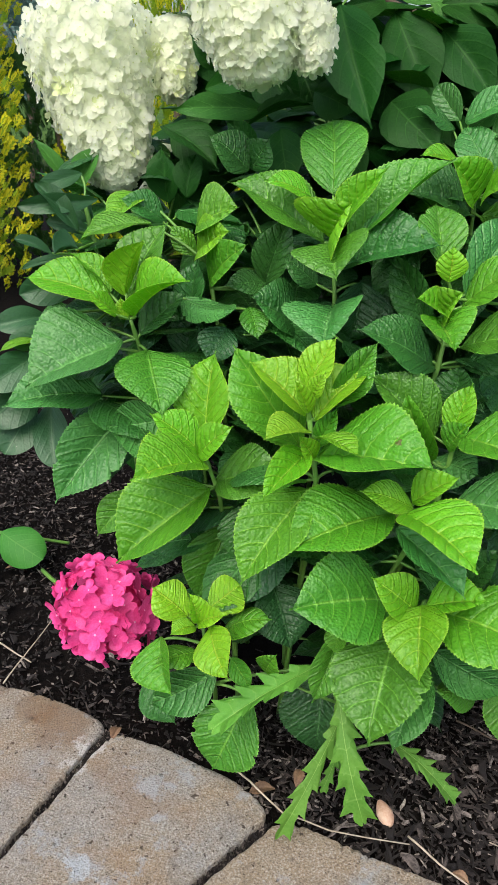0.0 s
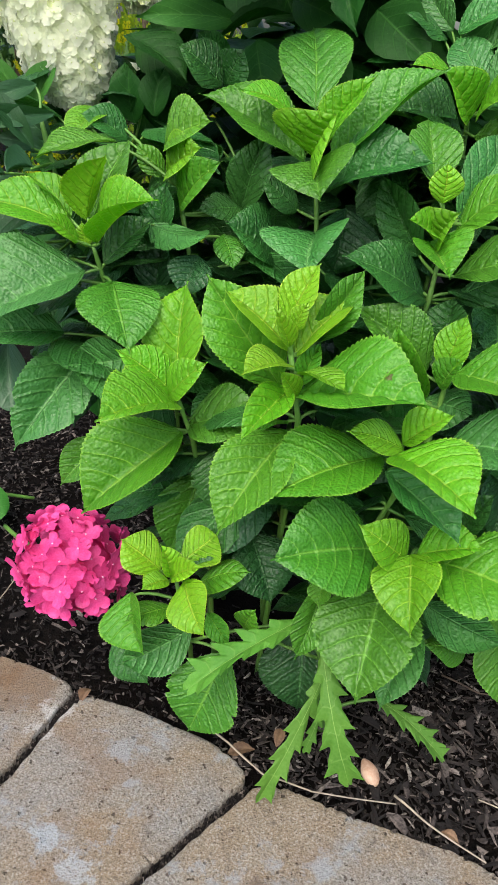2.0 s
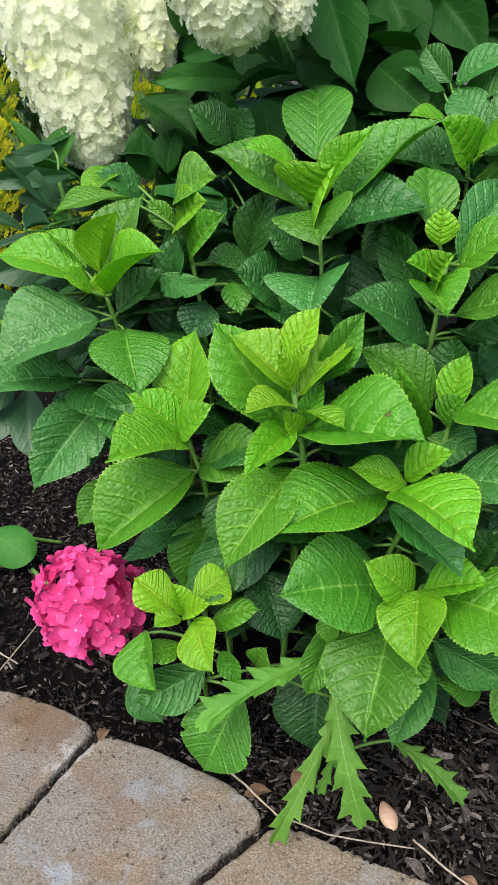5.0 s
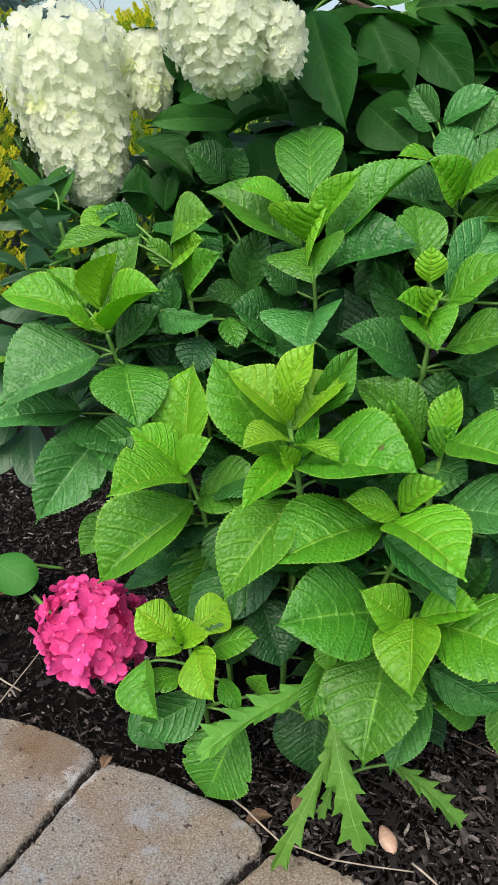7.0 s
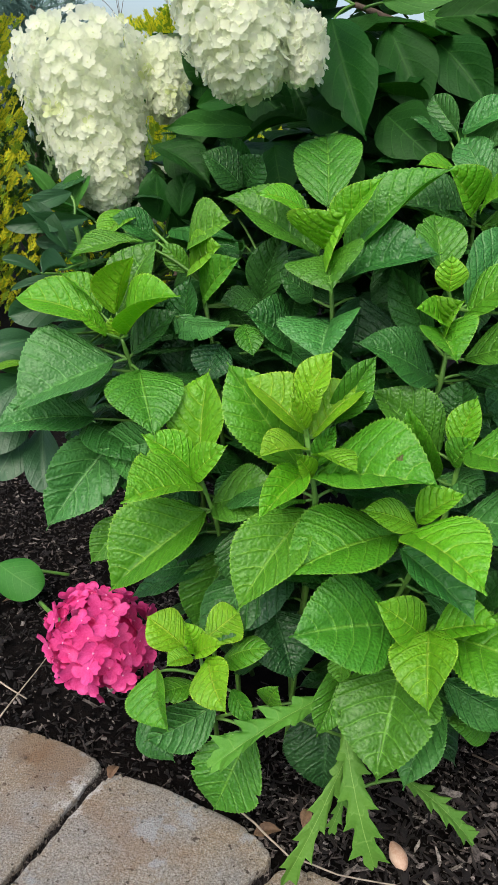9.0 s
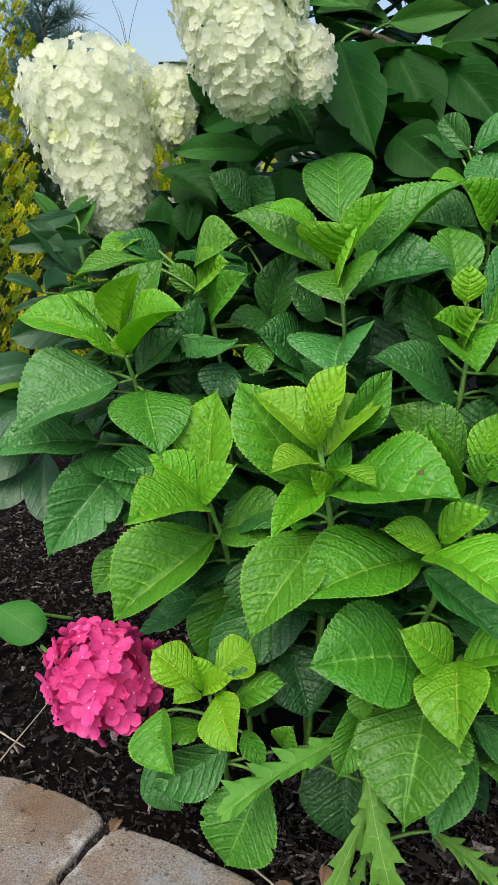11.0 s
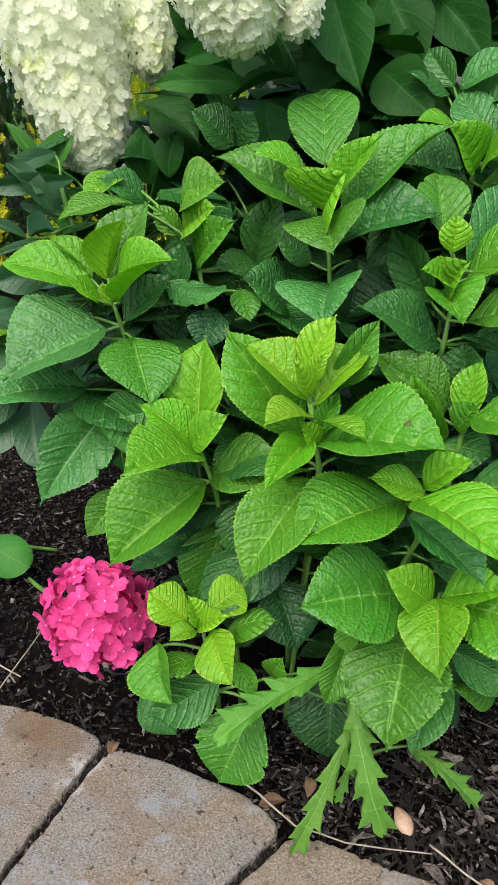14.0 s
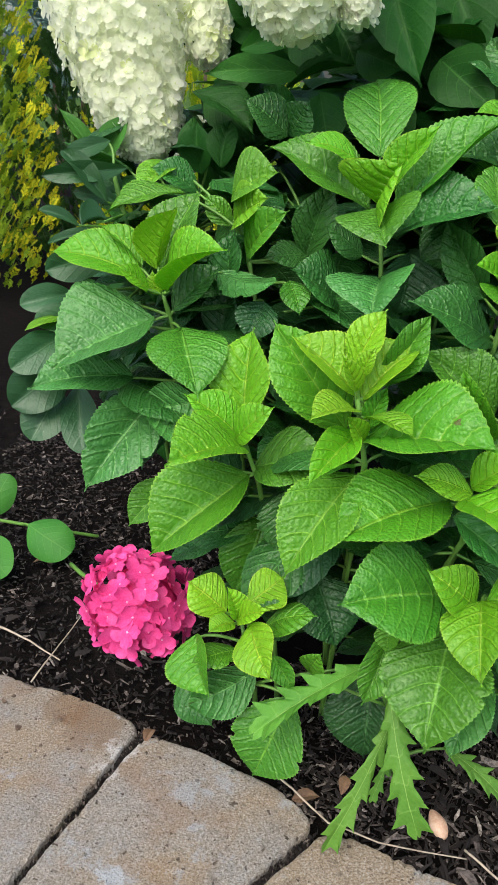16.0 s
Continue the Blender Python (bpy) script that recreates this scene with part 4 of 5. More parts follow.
# the older pairs of leaves further down each shoot, coloured darker for the shade there
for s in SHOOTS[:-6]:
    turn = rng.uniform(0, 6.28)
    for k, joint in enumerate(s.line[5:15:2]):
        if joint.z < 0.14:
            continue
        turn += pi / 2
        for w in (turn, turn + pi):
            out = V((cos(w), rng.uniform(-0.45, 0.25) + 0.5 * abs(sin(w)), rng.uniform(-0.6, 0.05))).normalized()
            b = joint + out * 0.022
            grow(s, b, b + out * rng.uniform(0.085, 0.115), rng.uniform(0.03, 0.04), rng.uniform(-5, 22), 180 - rng.uniform(-5, 22), rng.choice((OLD_SHADED, DEEP, DEEP)), rows=26, cols=4)

# leaves behind, in the panicle shrub, their shade carried by the SHADE colours
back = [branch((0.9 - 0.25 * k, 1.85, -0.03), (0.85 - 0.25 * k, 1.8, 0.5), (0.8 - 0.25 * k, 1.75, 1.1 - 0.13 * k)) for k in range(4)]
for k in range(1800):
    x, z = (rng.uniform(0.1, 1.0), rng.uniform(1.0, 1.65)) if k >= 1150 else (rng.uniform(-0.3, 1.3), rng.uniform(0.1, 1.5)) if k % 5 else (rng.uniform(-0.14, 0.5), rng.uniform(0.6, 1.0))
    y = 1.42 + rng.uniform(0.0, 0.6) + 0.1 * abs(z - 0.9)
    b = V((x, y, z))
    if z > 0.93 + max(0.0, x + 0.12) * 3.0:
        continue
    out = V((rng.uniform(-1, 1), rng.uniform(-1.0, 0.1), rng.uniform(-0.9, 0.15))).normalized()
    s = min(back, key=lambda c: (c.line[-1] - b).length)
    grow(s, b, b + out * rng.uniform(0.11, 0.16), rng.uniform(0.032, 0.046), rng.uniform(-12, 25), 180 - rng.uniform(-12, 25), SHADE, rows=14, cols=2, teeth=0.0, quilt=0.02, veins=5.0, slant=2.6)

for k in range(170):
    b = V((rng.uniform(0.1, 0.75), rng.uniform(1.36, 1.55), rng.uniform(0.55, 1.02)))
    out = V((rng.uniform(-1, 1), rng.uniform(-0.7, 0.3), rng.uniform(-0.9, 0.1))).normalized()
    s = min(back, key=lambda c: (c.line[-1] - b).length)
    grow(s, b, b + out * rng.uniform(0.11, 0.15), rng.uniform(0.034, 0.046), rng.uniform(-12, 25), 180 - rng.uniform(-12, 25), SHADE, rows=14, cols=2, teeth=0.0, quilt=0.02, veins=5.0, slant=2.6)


# ---- flowers ----
def floret(name, skin, eye, size, petals, cup, seed, broad=0.47, bead=0.12):
    """One flower of a cluster: broad rounded sepals round a small eye, facing +z."""
    r = random.Random(seed)
    vs, fs, slots = [], [], []
    for k in range(petals):
        w = 2 * pi * k / petals + r.uniform(-0.15, 0.15)
        ca, sa = cos(w), sin(w)
        size_k, lift = size * r.uniform(0.88, 1.1), cup * r.uniform(0.6, 1.4)
        start, rows, cols = len(vs), 5, 2
        for i in range(rows + 1):
            u = i / rows
            wide = size_k * broad * (0.16, 0.58, 0.88, 1.0, 0.88, 0.42)[i]
            for j in range(-cols, cols + 1):
                v = j / cols
                x = size_k * u * (1 - 0.12 * v * v * (u > 0.9))
                y = wide * v
                z = lift * size_k * u * u + 0.12 * size_k * v * v * u - 0.05 * size_k * sin(pi * u) + k % 2 * 0.0008
                vs.append((ca * x - sa * y, sa * x + ca * y, z))
        c = 2 * cols + 1
        for i in range(rows):
            for j in range(c - 1):
                q = start + i * c + j
                fs.append((q, q + 1, q + c + 1, q + c))
                slots.append(0)
    start = len(vs)
    for ring, (rad, z) in enumerate(((bead, 0.0), (bead * 0.85, bead * 0.6), (0.0, bead * 0.85))):
        for k in range(6):
            vs.append((size * rad * cos(k * pi / 3), size * rad * sin(k * pi / 3), size * z))
    for ring in range(2):
        for k in range(6):
            fs.append((start + ring * 6 + k, start + ring * 6 + (k + 1) % 6, start + ring * 6 + 6 + (k + 1) % 6, start + ring * 6 + 6 + k))
            slots.append(1)
    return mesh_of(name, vs, fs, [skin, eye], None, True, slots)


def facing(d, r):
    return V(d).to_track_quat("Z", "Y").to_matrix() @ Matrix.Rotation(r.uniform(0, 6.28), 3, "Z")


def sphere_points(n):
    for k in range(n):
        z = 1 - 2 * (k + 0.5) / n
        w = k * 2.39996
        yield V((sqrt(1 - z * z) * cos(w), sqrt(1 - z * z) * sin(w), z))


def round_core(name, radius, skin, parent, at, label=""):
    bm = bmesh.new()
    bmesh.ops.create_icosphere(bm, subdivisions=2, radius=radius)
    me = bpy.data.meshes.new(name)
    bm.to_mesh(me)
    bm.free()
    me.materials.append(skin)
    return place(name, me, parent, at, label)


def pink_head(at, radius):
    head = thing("pink_flower_head", (at[0], at[1], -0.02), "round deep pink hydrangea flower head above mulch", "flower")
    r = random.Random(3)
    kinds = [floret("floret", PINK, PINK_EYE, 0.0215, 4, 0.12, 40 + k, 0.44, 0.08) for k in range(5)]
    at = V(at)
    pts = bend(V((-0.335, 1.255, 0.012)), V((-0.24, 1.12, 0.06)), at, 10)
    vs, fs = tube([p - pts[0] for p in pts], [0.004] * 11, 7)
    place("stem", mesh_of("stem", vs, fs, [STEM]), head, pts[0], "green flower stem")
    round_core("flower_core", radius * 0.72, PINK, head, at, "inner pink flower cluster")
    for p in sphere_points(92):
        p = (p + V((r.uniform(-1, 1), r.uniform(-1, 1), r.uniform(-1, 1))) * 0.1).normalized()
        d = (p + V((r.uniform(-1, 1), r.uniform(-1, 1), r.uniform(-1, 1))) * 0.52).normalized()
        q = V((p.x, p.y, p.z * (1.0 if p.z > 0 else 0.85)))
        place("floret", r.choice(kinds), head, at + q * radius * r.uniform(0.78, 1.06), "", facing(d, r), r.uniform(0.85, 1.12))


pink_head((-0.129, 0.93, 0.199), 0.07)


WHITE_KINDS = [floret("floret", WHITE, LIMEWHITE, 0.0118, 4, 0.08, 60 + k, 0.46) for k in range(5)]
LIME_KINDS = [floret("floret", LIMEWHITE, LIMEWHITE, 0.0105, 4, 0.4, 70 + k, 0.42) for k in range(3)]


def panicle(top, tip, r_top, r_tip, count, seed, lime):
    """A cone of florets from its thick end to its tip, on an axis of its own."""
    r = random.Random(seed)
    top, tip = V(top), V(tip)
    ax = tip - top
    a = ax.orthogonal().normalized()
    b = ax.normalized().cross(a)
    vs, fs = tube([ax * (k / 8) for k in range(9)], [max(0.006, 0.62 * (r_top + (r_tip - r_top) * (k / 8)) * sqrt(max(0.0, 1 - (2 * max(0, 0.35 - k / 8) / 0.75) ** 2)) * (1 if k < 8 else 0.4)) for k in range(9)], 12)
    heart = place("panicle", mesh_of("panicle", vs, fs, [WHITE]), panicle_bush, top, "cream white cone-shaped flower panicle")
    for k in range(count):
        u = (k + 0.5) / count
        w = k * 2.39996 + r.uniform(-0.3, 0.3)
        rad = r_top + (r_tip - r_top) * u
        rad *= sqrt(max(0.05, 1 - (max(0, 0.3 - u) / 0.36) ** 2)) * sqrt(max(0.12, 1 - (max(0, u - 0.8) / 0.21) ** 2))
        rad *= r.uniform(0.88, 1.08)
        out = a * cos(w) + b * sin(w)
        d = (out + ax.normalized() * (0.5 * (u - 0.3)) + V((0, 0, 0.05)) + V((r.uniform(-1, 1), r.uniform(-1, 1), r.uniform(-1, 1))) * 0.42).normalized()
        kinds = LIME_KINDS if r.random() < lime * (3.0 if 0.25 < u < 0.55 and out.x < -0.25 else 0.25) else WHITE_KINDS
        place("floret", r.choice(kinds), heart, top + ax * u + out * rad, "", facing(d, r), r.uniform(0.8, 1.2))
    # the florets deeper in the cone
    vs, fs = [], []
    for k in range(3 * count):
        u = (k + 0.5) / count / 3
        w = k * 2.39996 + 1.1 + r.uniform(-0.4, 0.4)
        rad = (r_top + (r_tip - r_top) * u) * sqrt(max(0.05, 1 - (max(0, 0.3 - u) / 0.36) ** 2)) * sqrt(max(0.12, 1 - (max(0, u - 0.8) / 0.21) ** 2)) * r.uniform(0.78, 1.0)
        out = a * cos(w) + b * sin(w)
        m = facing((out + V((r.uniform(-1, 1), r.uniform(-1, 1), r.uniform(-1, 1))) * 0.4).normalized(), r)
        src = r.choice(WHITE_KINDS)
        add(vs, fs, ([ax * u + out * rad + m @ v.co for v in src.vertices], [tuple(f.vertices) for f in src.polygons]))
    tagged(place("inner_bloom", mesh_of("inner_bloom", vs, fs, [WHITE]), heart, top), kind="stuff")
    return heart


panicle((-0.29, 1.39, 0.97), (-0.208, 1.325, 0.72), 0.122, 0.045, 298, 1, 0.16)
panicle((-0.15, 1.42, 0.96), (-0.135, 1.385, 0.855), 0.045, 0.028, 60, 2, 0.25)
panicle((-0.05, 1.22, 1.16), (0.012, 1.165, 0.89), 0.11, 0.06, 290, 3, 0.06)
panicle((0.066, 1.18, 0.98), (0.082, 1.17, 0.91), 0.032, 0.022, 36, 4, 0.1)
panicle((-0.2, 1.6, 0.76), (-0.2, 1.56, 0.68), 0.04, 0.03, 40, 5, 0.5)
panicle((-0.07, 1.6, 0.76), (-0.065, 1.57, 0.7), 0.025, 0.02, 20, 6, 0.2)


# bare twigs above the cone of flowers
for dx, h in ((-0.055, 0.115), (-0.02, 0.07), (0.02, 0.1), (-0.09, 0.06)):
    a = V((-0.222, 1.43, 0.985))
    pts = bend(V(), V((dx * 0.2, 0.01, h * 0.6)), V((dx, 0.02, h)), 7)
    vs, fs = tube(pts, [0.00055 - 0.00004 * i for i in range(8)], 5)
    place("twig", mesh_of("twig", vs, fs, [BARK]), panicle_bush, a, "thin bare twig")


# ---- conifers behind ----
def spray(r, size):
    """A flat fan of scale twigs: vertices, faces, and the order of each twig."""
    vs, fs, order = [], [], []

    def twig(p, d, n, length, depth):
        s = d.cross(n).normalized()
        w = length * 0.09 + 0.0012
        k = len(vs)
        vs.extend([p - s * w * 0.5, p + s * w * 0.5, p + d * length * 0.6 + s * w * 0.7, p + d * length, p + d * length * 0.6 - s * w * 0.7])
        fs.append((k, k + 1, k + 2, k + 3, k + 4))
        order.append(2 - depth)
        if depth:
            for i in range(3 if depth == 2 else 2):
                for sg in (-1, 1):
                    twig(p + d * length * (0.2 + 0.28 * i), (d + s * sg * r.uniform(0.5, 0.8)).normalized(), (n + s * r.uniform(-0.4, 0.4)).normalized(), length * r.uniform(0.38, 0.5) * (1.1 - 0.15 * i), depth - 1)

    twig(V(), V((0, 0, 1)), V((0, -1, 0)), size, 2)
    return vs, fs, order


def arborvitae(at, height, radius, count, seed, golden=0.8, label="golden-tipped arborvitae conifer standing in the mulch bed"):
    r = random.Random(seed)
    tree = thing("arborvitae", at, label, "conifer", "conifers")
    vs, fs = tube([V((0, 0, height * k / 6)) for k in range(7)], [0.02 * (1 - k / 7) + 0.004 for k in range(7)], 8)
    place("trunk", mesh_of("trunk", vs, fs, [BARK]), tree, at)
    vs, fs, slots = [], [], []
    fans = [spray(r, 0.052) for k in range(8)]
    for k in range(count):
        h = r.uniform(0.01, 1)
        w = r.uniform(0, 2 * pi)
        depth = 1.04 - 0.7 * r.random() ** 1.6
        rad = radius * (1 - h ** 4) ** 0.6 * depth * (0.93 + 0.1 * sin(5 * w + 9 * h))
        p = V((cos(w) * rad, sin(w) * rad, h * height))
        d = V((cos(w), sin(w), r.uniform(0.9, 2.4))).normalized()
        q = d.to_track_quat("Z", "Y").to_matrix() @ Matrix.Rotation(r.uniform(0, 6.28), 3, "Z") * r.uniform(0.7, 1.25)
        fv, ff, order = r.choice(fans)
        tip = depth > 0.8 and r.random() < golden
        add(vs, fs, ([p + q @ v for v in fv], ff))
        slots += [1 if tip and o > 0 else 0 for o in order]
    ob = place("foliage", mesh_of("foliage", vs, fs, [CONIFER if golden else SHADEDCONIFER, GOLD], None, False, slots), tree, at)
    tagged(ob, kind="stuff")


arborvitae((-1.5, 3.2, -0.03), 2.6, 0.44, 6800, 11)
arborvitae((-0.5, 3.6, -0.03), 1.24, 0.5, 4000, 12)
# added to fill the gap with shaded foliage; its darkness is painted
arborvitae((-1.05, 3.7, -0.03), 0.98, 0.4, 2400, 13, 0.0, "arborvitae conifer behind the flowers, shade painted into its dark green")


def pine(at, height):
    r = random.Random(5)
    tree = thing("pine_tree", at, "blue-green needled pine tree in the distance", "conifer")
    vs, fs = tube([V((0, 0, height * k / 8)) for k in range(9)], [0.035 * (1 - k / 9) + 0.006 for k in range(9)], 8)
    place("trunk", mesh_of("trunk", vs, fs, [BARK]), tree, at)
    vs, fs = [], []
    for k in range(230):
        h = r.uniform(0.25, 1)
        w = r.uniform(0, 6.28)
        out = V((cos(w), sin(w), r.uniform(0.15, 0.7))).normalized()
        length = 0.75 * (1.15 - h) * r.uniform(0.6, 1.1)
        a = V((0, 0, h * height))
        add(vs, fs, tube([a, a + out * length * 0.5, a + out * length], [0.012, 0.008, 0.003], 4))
        for i in range(44):
            p = a + out * length * r.uniform(0.35, 1.0)
            d = (out * 0.8 + V((r.uniform(-1, 1), r.uniform(-1, 1), r.uniform(-0.6, 1)))).normalized() * 0.11
            s = d.orthogonal().normalized() * 0.003
            q = len(vs)
            vs.extend([p - s, p + s, p + d])
            fs.append((q, q + 1, q + 2))
    tagged(place("crown", mesh_of("crown", vs, fs, [NEEDLE], None, False), tree, at), kind="stuff")


pine((-1.82, 5.6, -0.03), 2.2)


# ---- small things on the bed ----
def chip_shape(r, length, width, thick):
    """A splinter of bark: a slightly bent, ragged prism with slanting, pointed ends."""
    x, y, z = length / 2, width / 2, thick / 2
    j = lambda q: q * r.uniform(0.45, 1.15)
    bow, twist = r.uniform(-0.25, 0.25) * y, r.uniform(-0.5, 0.5) * z
    vs = [V((-j(x), -j(y) * 0.8, -z)), V((0, -j(y) + bow, -z)), V((j(x), -j(y) * 0.7, -z)), V((j(x) * 0.8, j(y) * 0.8, -z)), V((0, j(y) + bow, -z)), V((-j(x) * 0.8, j(y) * 0.9, -z)),
          V((-j(x), -j(y) * 0.7, z)), V((0, -j(y) + bow, j(z) * 1.3)), V((j(x), -j(y) * 0.8, j(z))), V((j(x) * 0.7, j(y) * 0.7, z + twist)), V((0, j(y) * 0.9 + bow, j(z) * 1.2)), V((-j(x) * 0.7, j(y) * 0.8, j(z) - twist))]
    fs = [(5, 4, 1, 0), (4, 3, 2, 1), (6, 7, 10, 11), (7, 8, 9, 10)] + [(k, (k + 1) % 6, (k + 1) % 6 + 6, k + 6) for k in range(6)]
    return vs, fs


def inside_paving(x, y):
    if y < 0.72:
        return x < 0.33 or y < 0.72 - 0.35 * (x - 0.33)
    for (x0, y0), (x1, y1) in (((-0.75, 1.05), (-0.4, 0.985)), ((-0.4, 0.985), (-0.122, 0.905)), ((-0.122, 0.905), (-0.02, 0.872)), ((-0.02, 0.872), (0.136, 0.8)), ((0.136, 0.8), (0.34, 0.72))):
        if x0 <= x <= x1:
            return y < y0 + (y1 - y0) * (x - x0) / (x1 - x0) + 0.004
    return x < -0.75


def chip_turn(r):
    return (Matrix.Rotation(r.uniform(0, 6.28), 3, "Z") @ Matrix.Rotation(r.gauss(0, 0.22), 3, "Y") @ Matrix.Rotation(r.gauss(0, 0.3), 3, "X"))


def mulch():
    r = random.Random(21)
    bed = thing("mulch", (0.3, 0.9, -0.028), "loose shredded dark bark mulch chips on soil", "mulch")
    tagged(bed, kind="stuff")
    kinds = []
    for k in range(14):
        vs, fs = chip_shape(r, r.uniform(0.01, 0.04) * (1.3 if k % 5 == 0 else 1), r.uniform(0.003, 0.008) * (2.0 if k % 4 == 0 else 1), r.uniform(0.0015, 0.004))
        kinds.append(mesh_of("chip", vs, fs, [CHIP], None, False))
    done = 0
    while done < 290:
        x, y = (r.uniform(0.22, 0.56), r.uniform(0.7, 0.95)) if done % 7 else (r.uniform(-0.42, -0.1), r.uniform(0.9, 1.25))
        if inside_paving(x, y):
            continue
        place("chip", r.choice(kinds), bed, (x, y, -0.019 + lumps(x, y) + r.uniform(0, 0.012)), "", chip_turn(r), r.uniform(0.7, 1.15))
        done += 1
    vs, fs = [], []
    done = 0
    while done < 24000:
        spot = done % 5
        if spot < 2:
            x, y = r.uniform(-0.65, 0.05), r.uniform(0.88, 1.9)
        elif spot < 4:
            x, y = r.uniform(0.08, 0.7), r.uniform(0.6, 1.1)
        else:
            x, y = r.uniform(-1.3, 0.95), r.uniform(0.9, 3.2)
        done += 1
        if inside_paving(x, y):
            continue
        z = -0.023 + (lumps(x, y) if x > -0.9 and y < 2 else 0) + r.uniform(0, 0.009)
        m = chip_turn(r)
        cv, cf = chip_shape(r, 0.003 + (0.026 if x > 0.1 else 0.019) * r.random() ** 2.2, 0.0012 + 0.007 * r.random() ** 3, r.uniform(0.001, 0.003))
        add(vs, fs, ([m @ v + V((x, y, z)) for v in cv], cf))
    # crumbs in the joints of the paving
    for (x0, y0), (x1, y1) in (((-0.119, 0.9), (-0.25, 0.555)), ((0.133, 0.782), (-0.03, 0.587)), ((0.454, 0.68), (0.286, 0.479)), ((-0.404, 0.986), (-0.524, 0.652)), ((-0.119, 0.9), (-0.14, 0.85))):
        for k in range(420):
            w = r.random()
            x, y = x0 + (x1 - x0) * w + r.gauss(0, 0.004), y0 + (y1 - y0) * w + r.gauss(0, 0.004)
            m = chip_turn(r)
            cv, cf = chip_shape(r, 0.002 + 0.009 * r.random() ** 2, r.uniform(0.0015, 0.004), r.uniform(0.0012, 0.003))
            add(vs, fs, ([m @ v + V((x, y, r.uniform(-0.018, -0.006))) for v in cv], cf))
    o = V((0.3, 0.9, -0.028))
    ob = place("fine_mulch", mesh_of("fine_mulch", [V(v) - o for v in vs], fs, [CHIP], None, False), bed, o)
    tagged(ob, kind="stuff")


mulch()


def straw(points, radius, label="pale dry grass stalk lying on mulch", skin=STRAW, name="dry_stalk"):
    pts = [V(p) for p in points]
    line = []
    for i in range(len(pts) - 1):
        line += [pts[i].lerp(pts[i + 1], k / 4) + V((0, 0, 0.0012 * sin(3 * i + k))) for k in range(4)]
    line.append(pts[-1])
    n = len(line)
    vs, fs = tube([p - pts[0] for p in line], [radius * (1 - 0.5 * i / n) for i in range(n)], 6)
    ob = place(name, mesh_of(name, vs, fs, [skin]), None, pts[0])
    tagged(ob, label, "stalk", "dry stalks")


straw([(0.06, 0.868, 0.0), (0.1, 0.835, 0.004), (0.147, 0.79, 0.006), (0.21, 0.773, 0.004), (0.317, 0.771, 0.0)], 0.0016)
straw([(0.318, 0.79, -0.008), (0.355, 0.75, -0.004), (0.415, 0.702, 0.002)], 0.0017)
straw([(-0.405, 1.09, -0.01), (-0.34, 1.06, -0.006), (-0.28, 1.028, -0.008)], 0.0020)
straw([(-0.305, 0.97, -0.004), (-0.29, 1.05, 0.0), (-0.275, 1.145, 0.0)], 0.0014)
straw([(0.42, 1.02, -0.012), (0.47, 0.985, -0.008), (0.55, 0.99, -0.012)], 0.0016, "brown bare root lying on mulch", BARK)
straw([(0.43, 0.80, -0.012), (0.5, 0.765, -0.008), (0.58, 0.765, -0.012)], 0.0009)


def bulb():
    bm = bmesh.new()
    bmesh.ops.create_uvsphere(bm, u_segments=18, v_segments=12, radius=0.0118)
    for v in bm.verts:
        k = v.co.x / 0.013
        v.co.x *= 1.75
        f = 1.0 - 0.32 * max(0, -k) - 0.1 * k * k
        v.co.y *= f
        v.co.z *= f * 0.8
    me = bpy.data.meshes.new("bulb")
    bm.to_mesh(me)
    bm.free()
    me.materials.append(NUTSKIN)
    me.polygons.foreach_set("use_smooth", [True] * len(me.polygons))
    ob = place("fallen_seed", me, None, (0.29, 0.825, -0.012), "", Matrix.Rotation(radians(-70), 3, "Z") @ Matrix.Rotation(radians(8), 3, "Y"))
    tagged(ob, "peach-coloured smooth oval seed lying on mulch", "seed")


bulb()


def dead_leaf(at, length, turn, seed):
    r = random.Random(seed)
    base = V(at)
    tip = base + V((cos(radians(turn)), sin(radians(turn)), 0.1)) * length
    vs, fs, uvs, ax, n = blade(base, tip, length * 0.3, 30, 140, 18, 3, 0.08, 0.12, 0.12, seed=seed)
    ob = place("dead_leaf", mesh_of("dead_leaf", vs, fs, [DEADLEAF], uvs), None, base)
    tagged(ob, "curled dry brown leaf lying on mulch", "leaf litter", "dead leaves")


dead_leaf((-0.104, 0.912, -0.006), 0.032, 262, 1)
dead_leaf((0.1, 0.83, -0.012), 0.037, 15, 2)
dead_leaf((-0.38, 1.28, -0.012), 0.037, 190, 3)
dead_leaf((0.165, 0.85, -0.012), 0.031, 80, 4)
dead_leaf((0.37, 0.745, -0.01), 0.025, -35, 5)
dead_leaf((-0.05, 0.95, -0.01), 0.031, 100, 6)


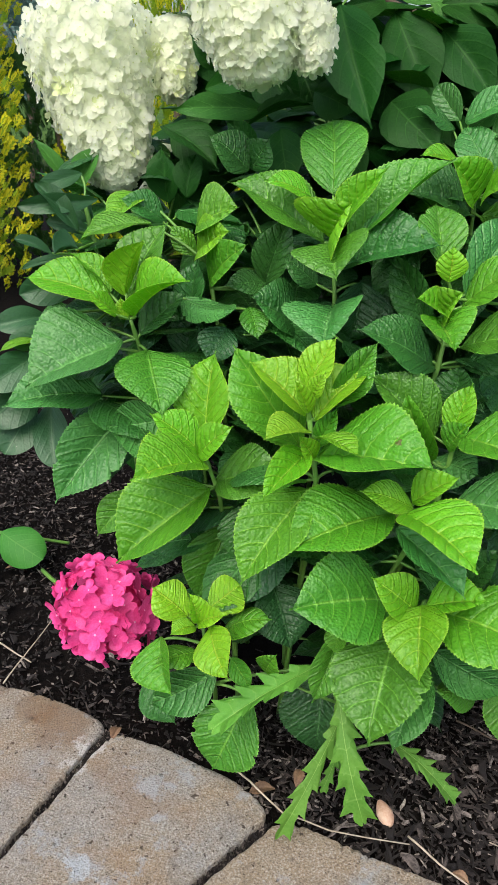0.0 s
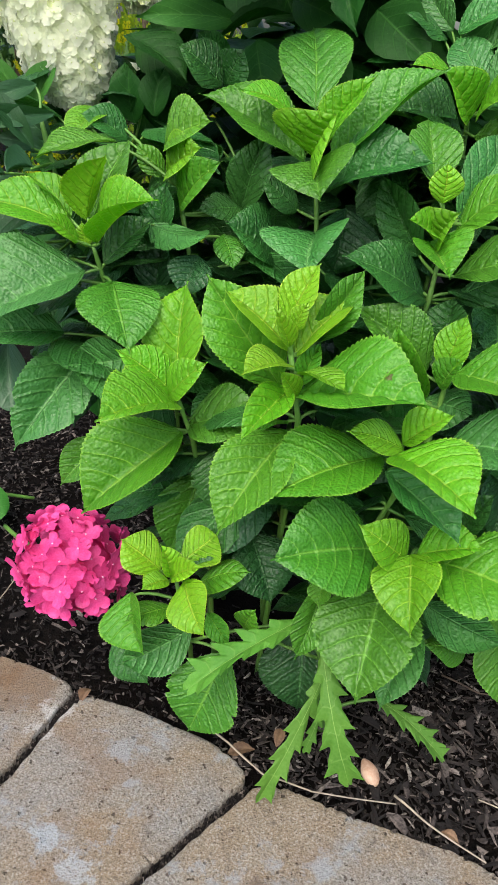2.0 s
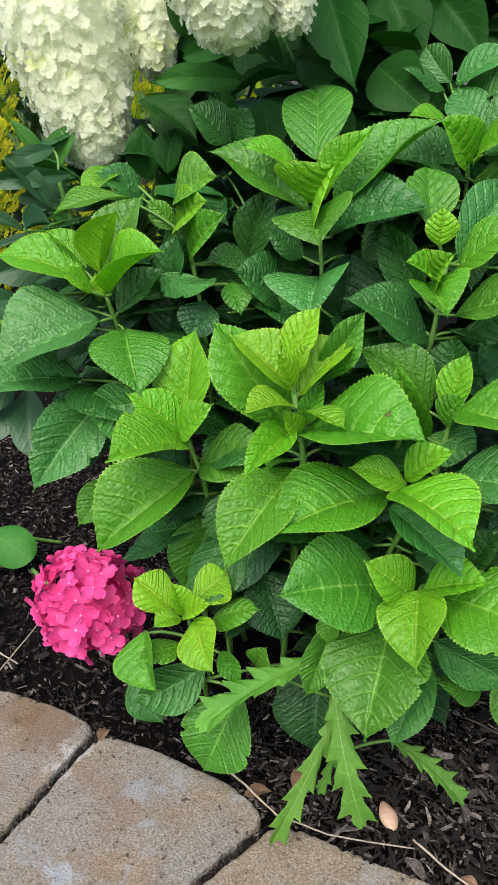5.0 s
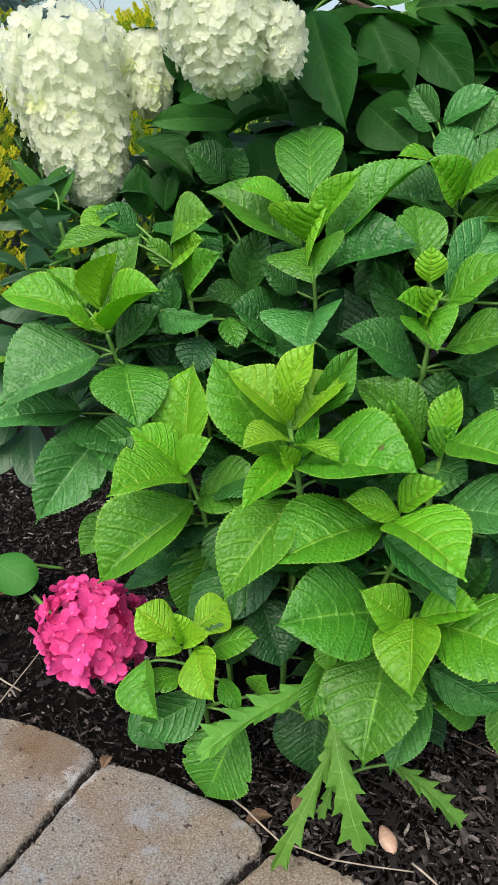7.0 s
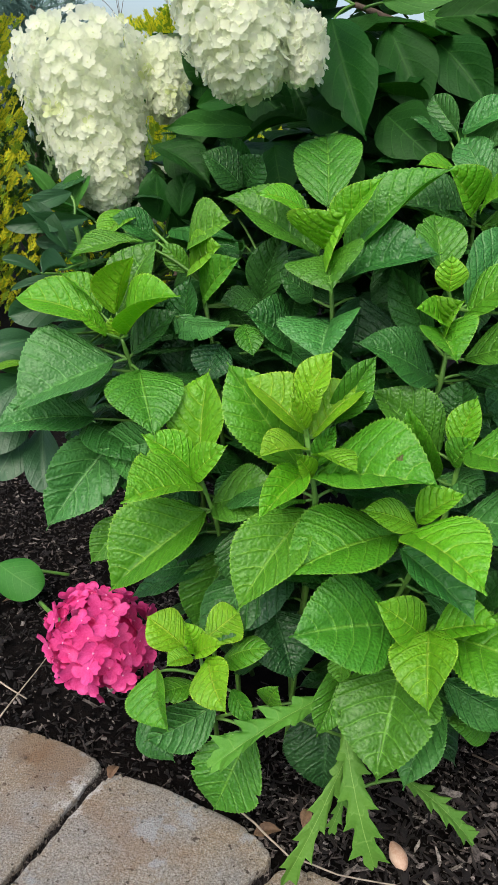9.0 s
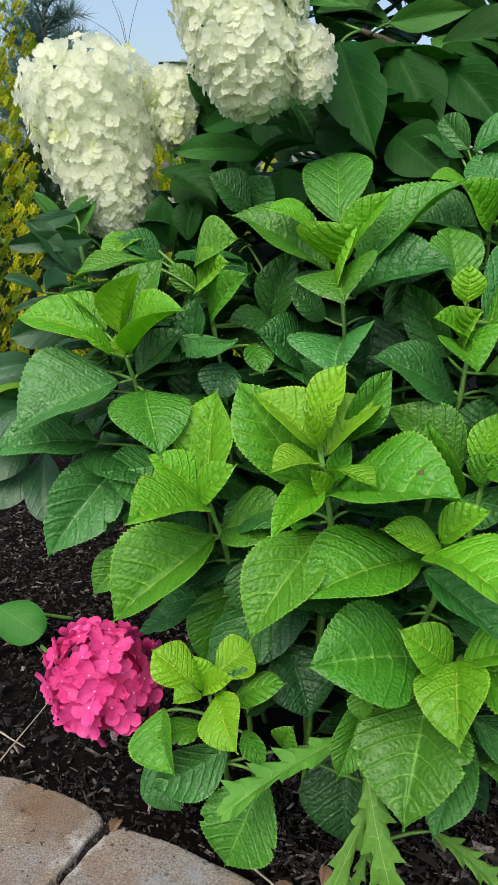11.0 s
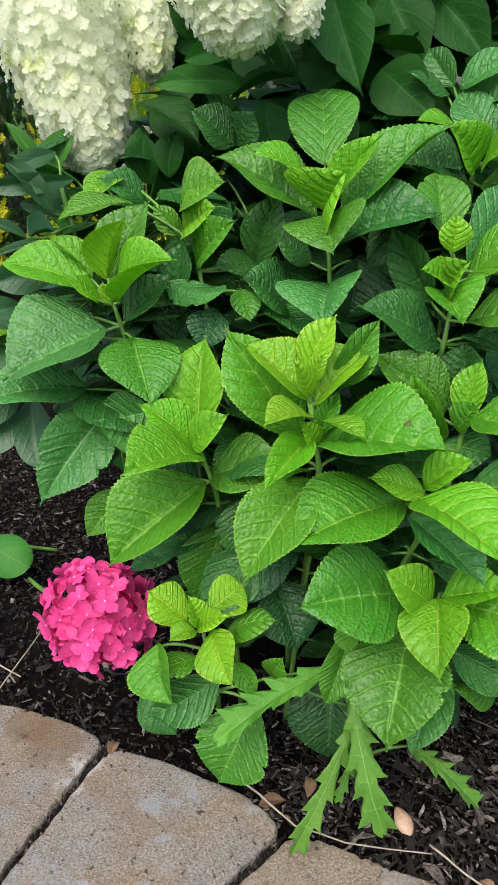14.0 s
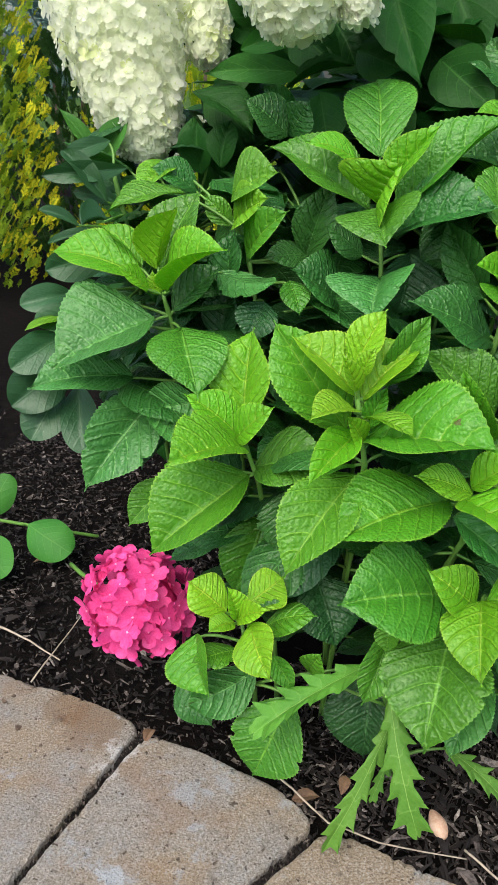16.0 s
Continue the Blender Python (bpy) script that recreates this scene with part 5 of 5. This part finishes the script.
# seedlings
def seedling(foot, base, tip, hw, label):
    plant = thing("seedling", foot, label, "seedling", "seedlings")
    line = [V(foot).lerp(V(base), k / 4) for k in range(5)]
    vs, fs = tube([q - line[0] for q in line], [0.0022] * 5, 6)
    s = Shoot(place("stem", mesh_of("stem", vs, fs, [STEM]), plant, line[0]), line)
    grow(s, base, tip, hw, -30, 150, FRESH, rows=20, teeth=0.0, quilt=0.01, blunt=True, veins=4.0)
    return plant, s


plant = thing("seedling", (-0.324, 1.391, -0.012), "round-leaved green seedling trailing over mulch", "seedling", "seedlings")
line = bend(V((-0.324, 1.391, -0.012)), V((-0.388, 1.361, 0.01)), V((-0.518, 1.324, 0.045)), 12)
vs, fs = tube([p - line[0] for p in line], [0.0034] * 13, 7)
s = Shoot(place("stem", mesh_of("stem", vs, fs, [STEM]), plant, line[0]), line)
for base, tip, hw in (((-0.435, 1.311, 0.05), (-0.342, 1.278, 0.02), 0.04), ((-0.501, 1.271, 0.04), (-0.435, 1.201, 0.01), 0.034), ((-0.516, 1.331, 0.045), (-0.49, 1.37, 0.12), 0.03)):
    grow(s, base, tip, hw, -42, 145, SMOOTH, rows=24, teeth=0.0, quilt=0.01, blunt=True, veins=4.0)
seedling((0.53, 0.925, -0.02), (0.522, 0.922, -0.004), (0.55, 0.908, 0.0), 0.015, "tiny green seedling in mulch")


def crumb(at, size, seed):
    r = random.Random(seed)
    vs, fs = [], []
    cv, cf = chip_shape(r, size, size * 0.7, size * 0.5)
    add(vs, fs, (cv, cf))
    ob = place("soil_crumb", mesh_of("soil_crumb", vs, fs, [BARK], None, False), None, at, "", chip_turn(r))
    tagged(ob, "small dark crumb of soil lying on paver", "soil", "soil crumbs")


for k, at in enumerate([(-0.326, 0.92, 0.002), (-0.317, 0.933, 0.002), (-0.288, 0.875, 0.002), (-0.286, 0.879, 0.002), (-0.235, 0.901, 0.002), (-0.247, 0.851, 0.002)]):
    crumb(at, (0.009, 0.007, 0.009, 0.006, 0.006, 0.005)[k], k)
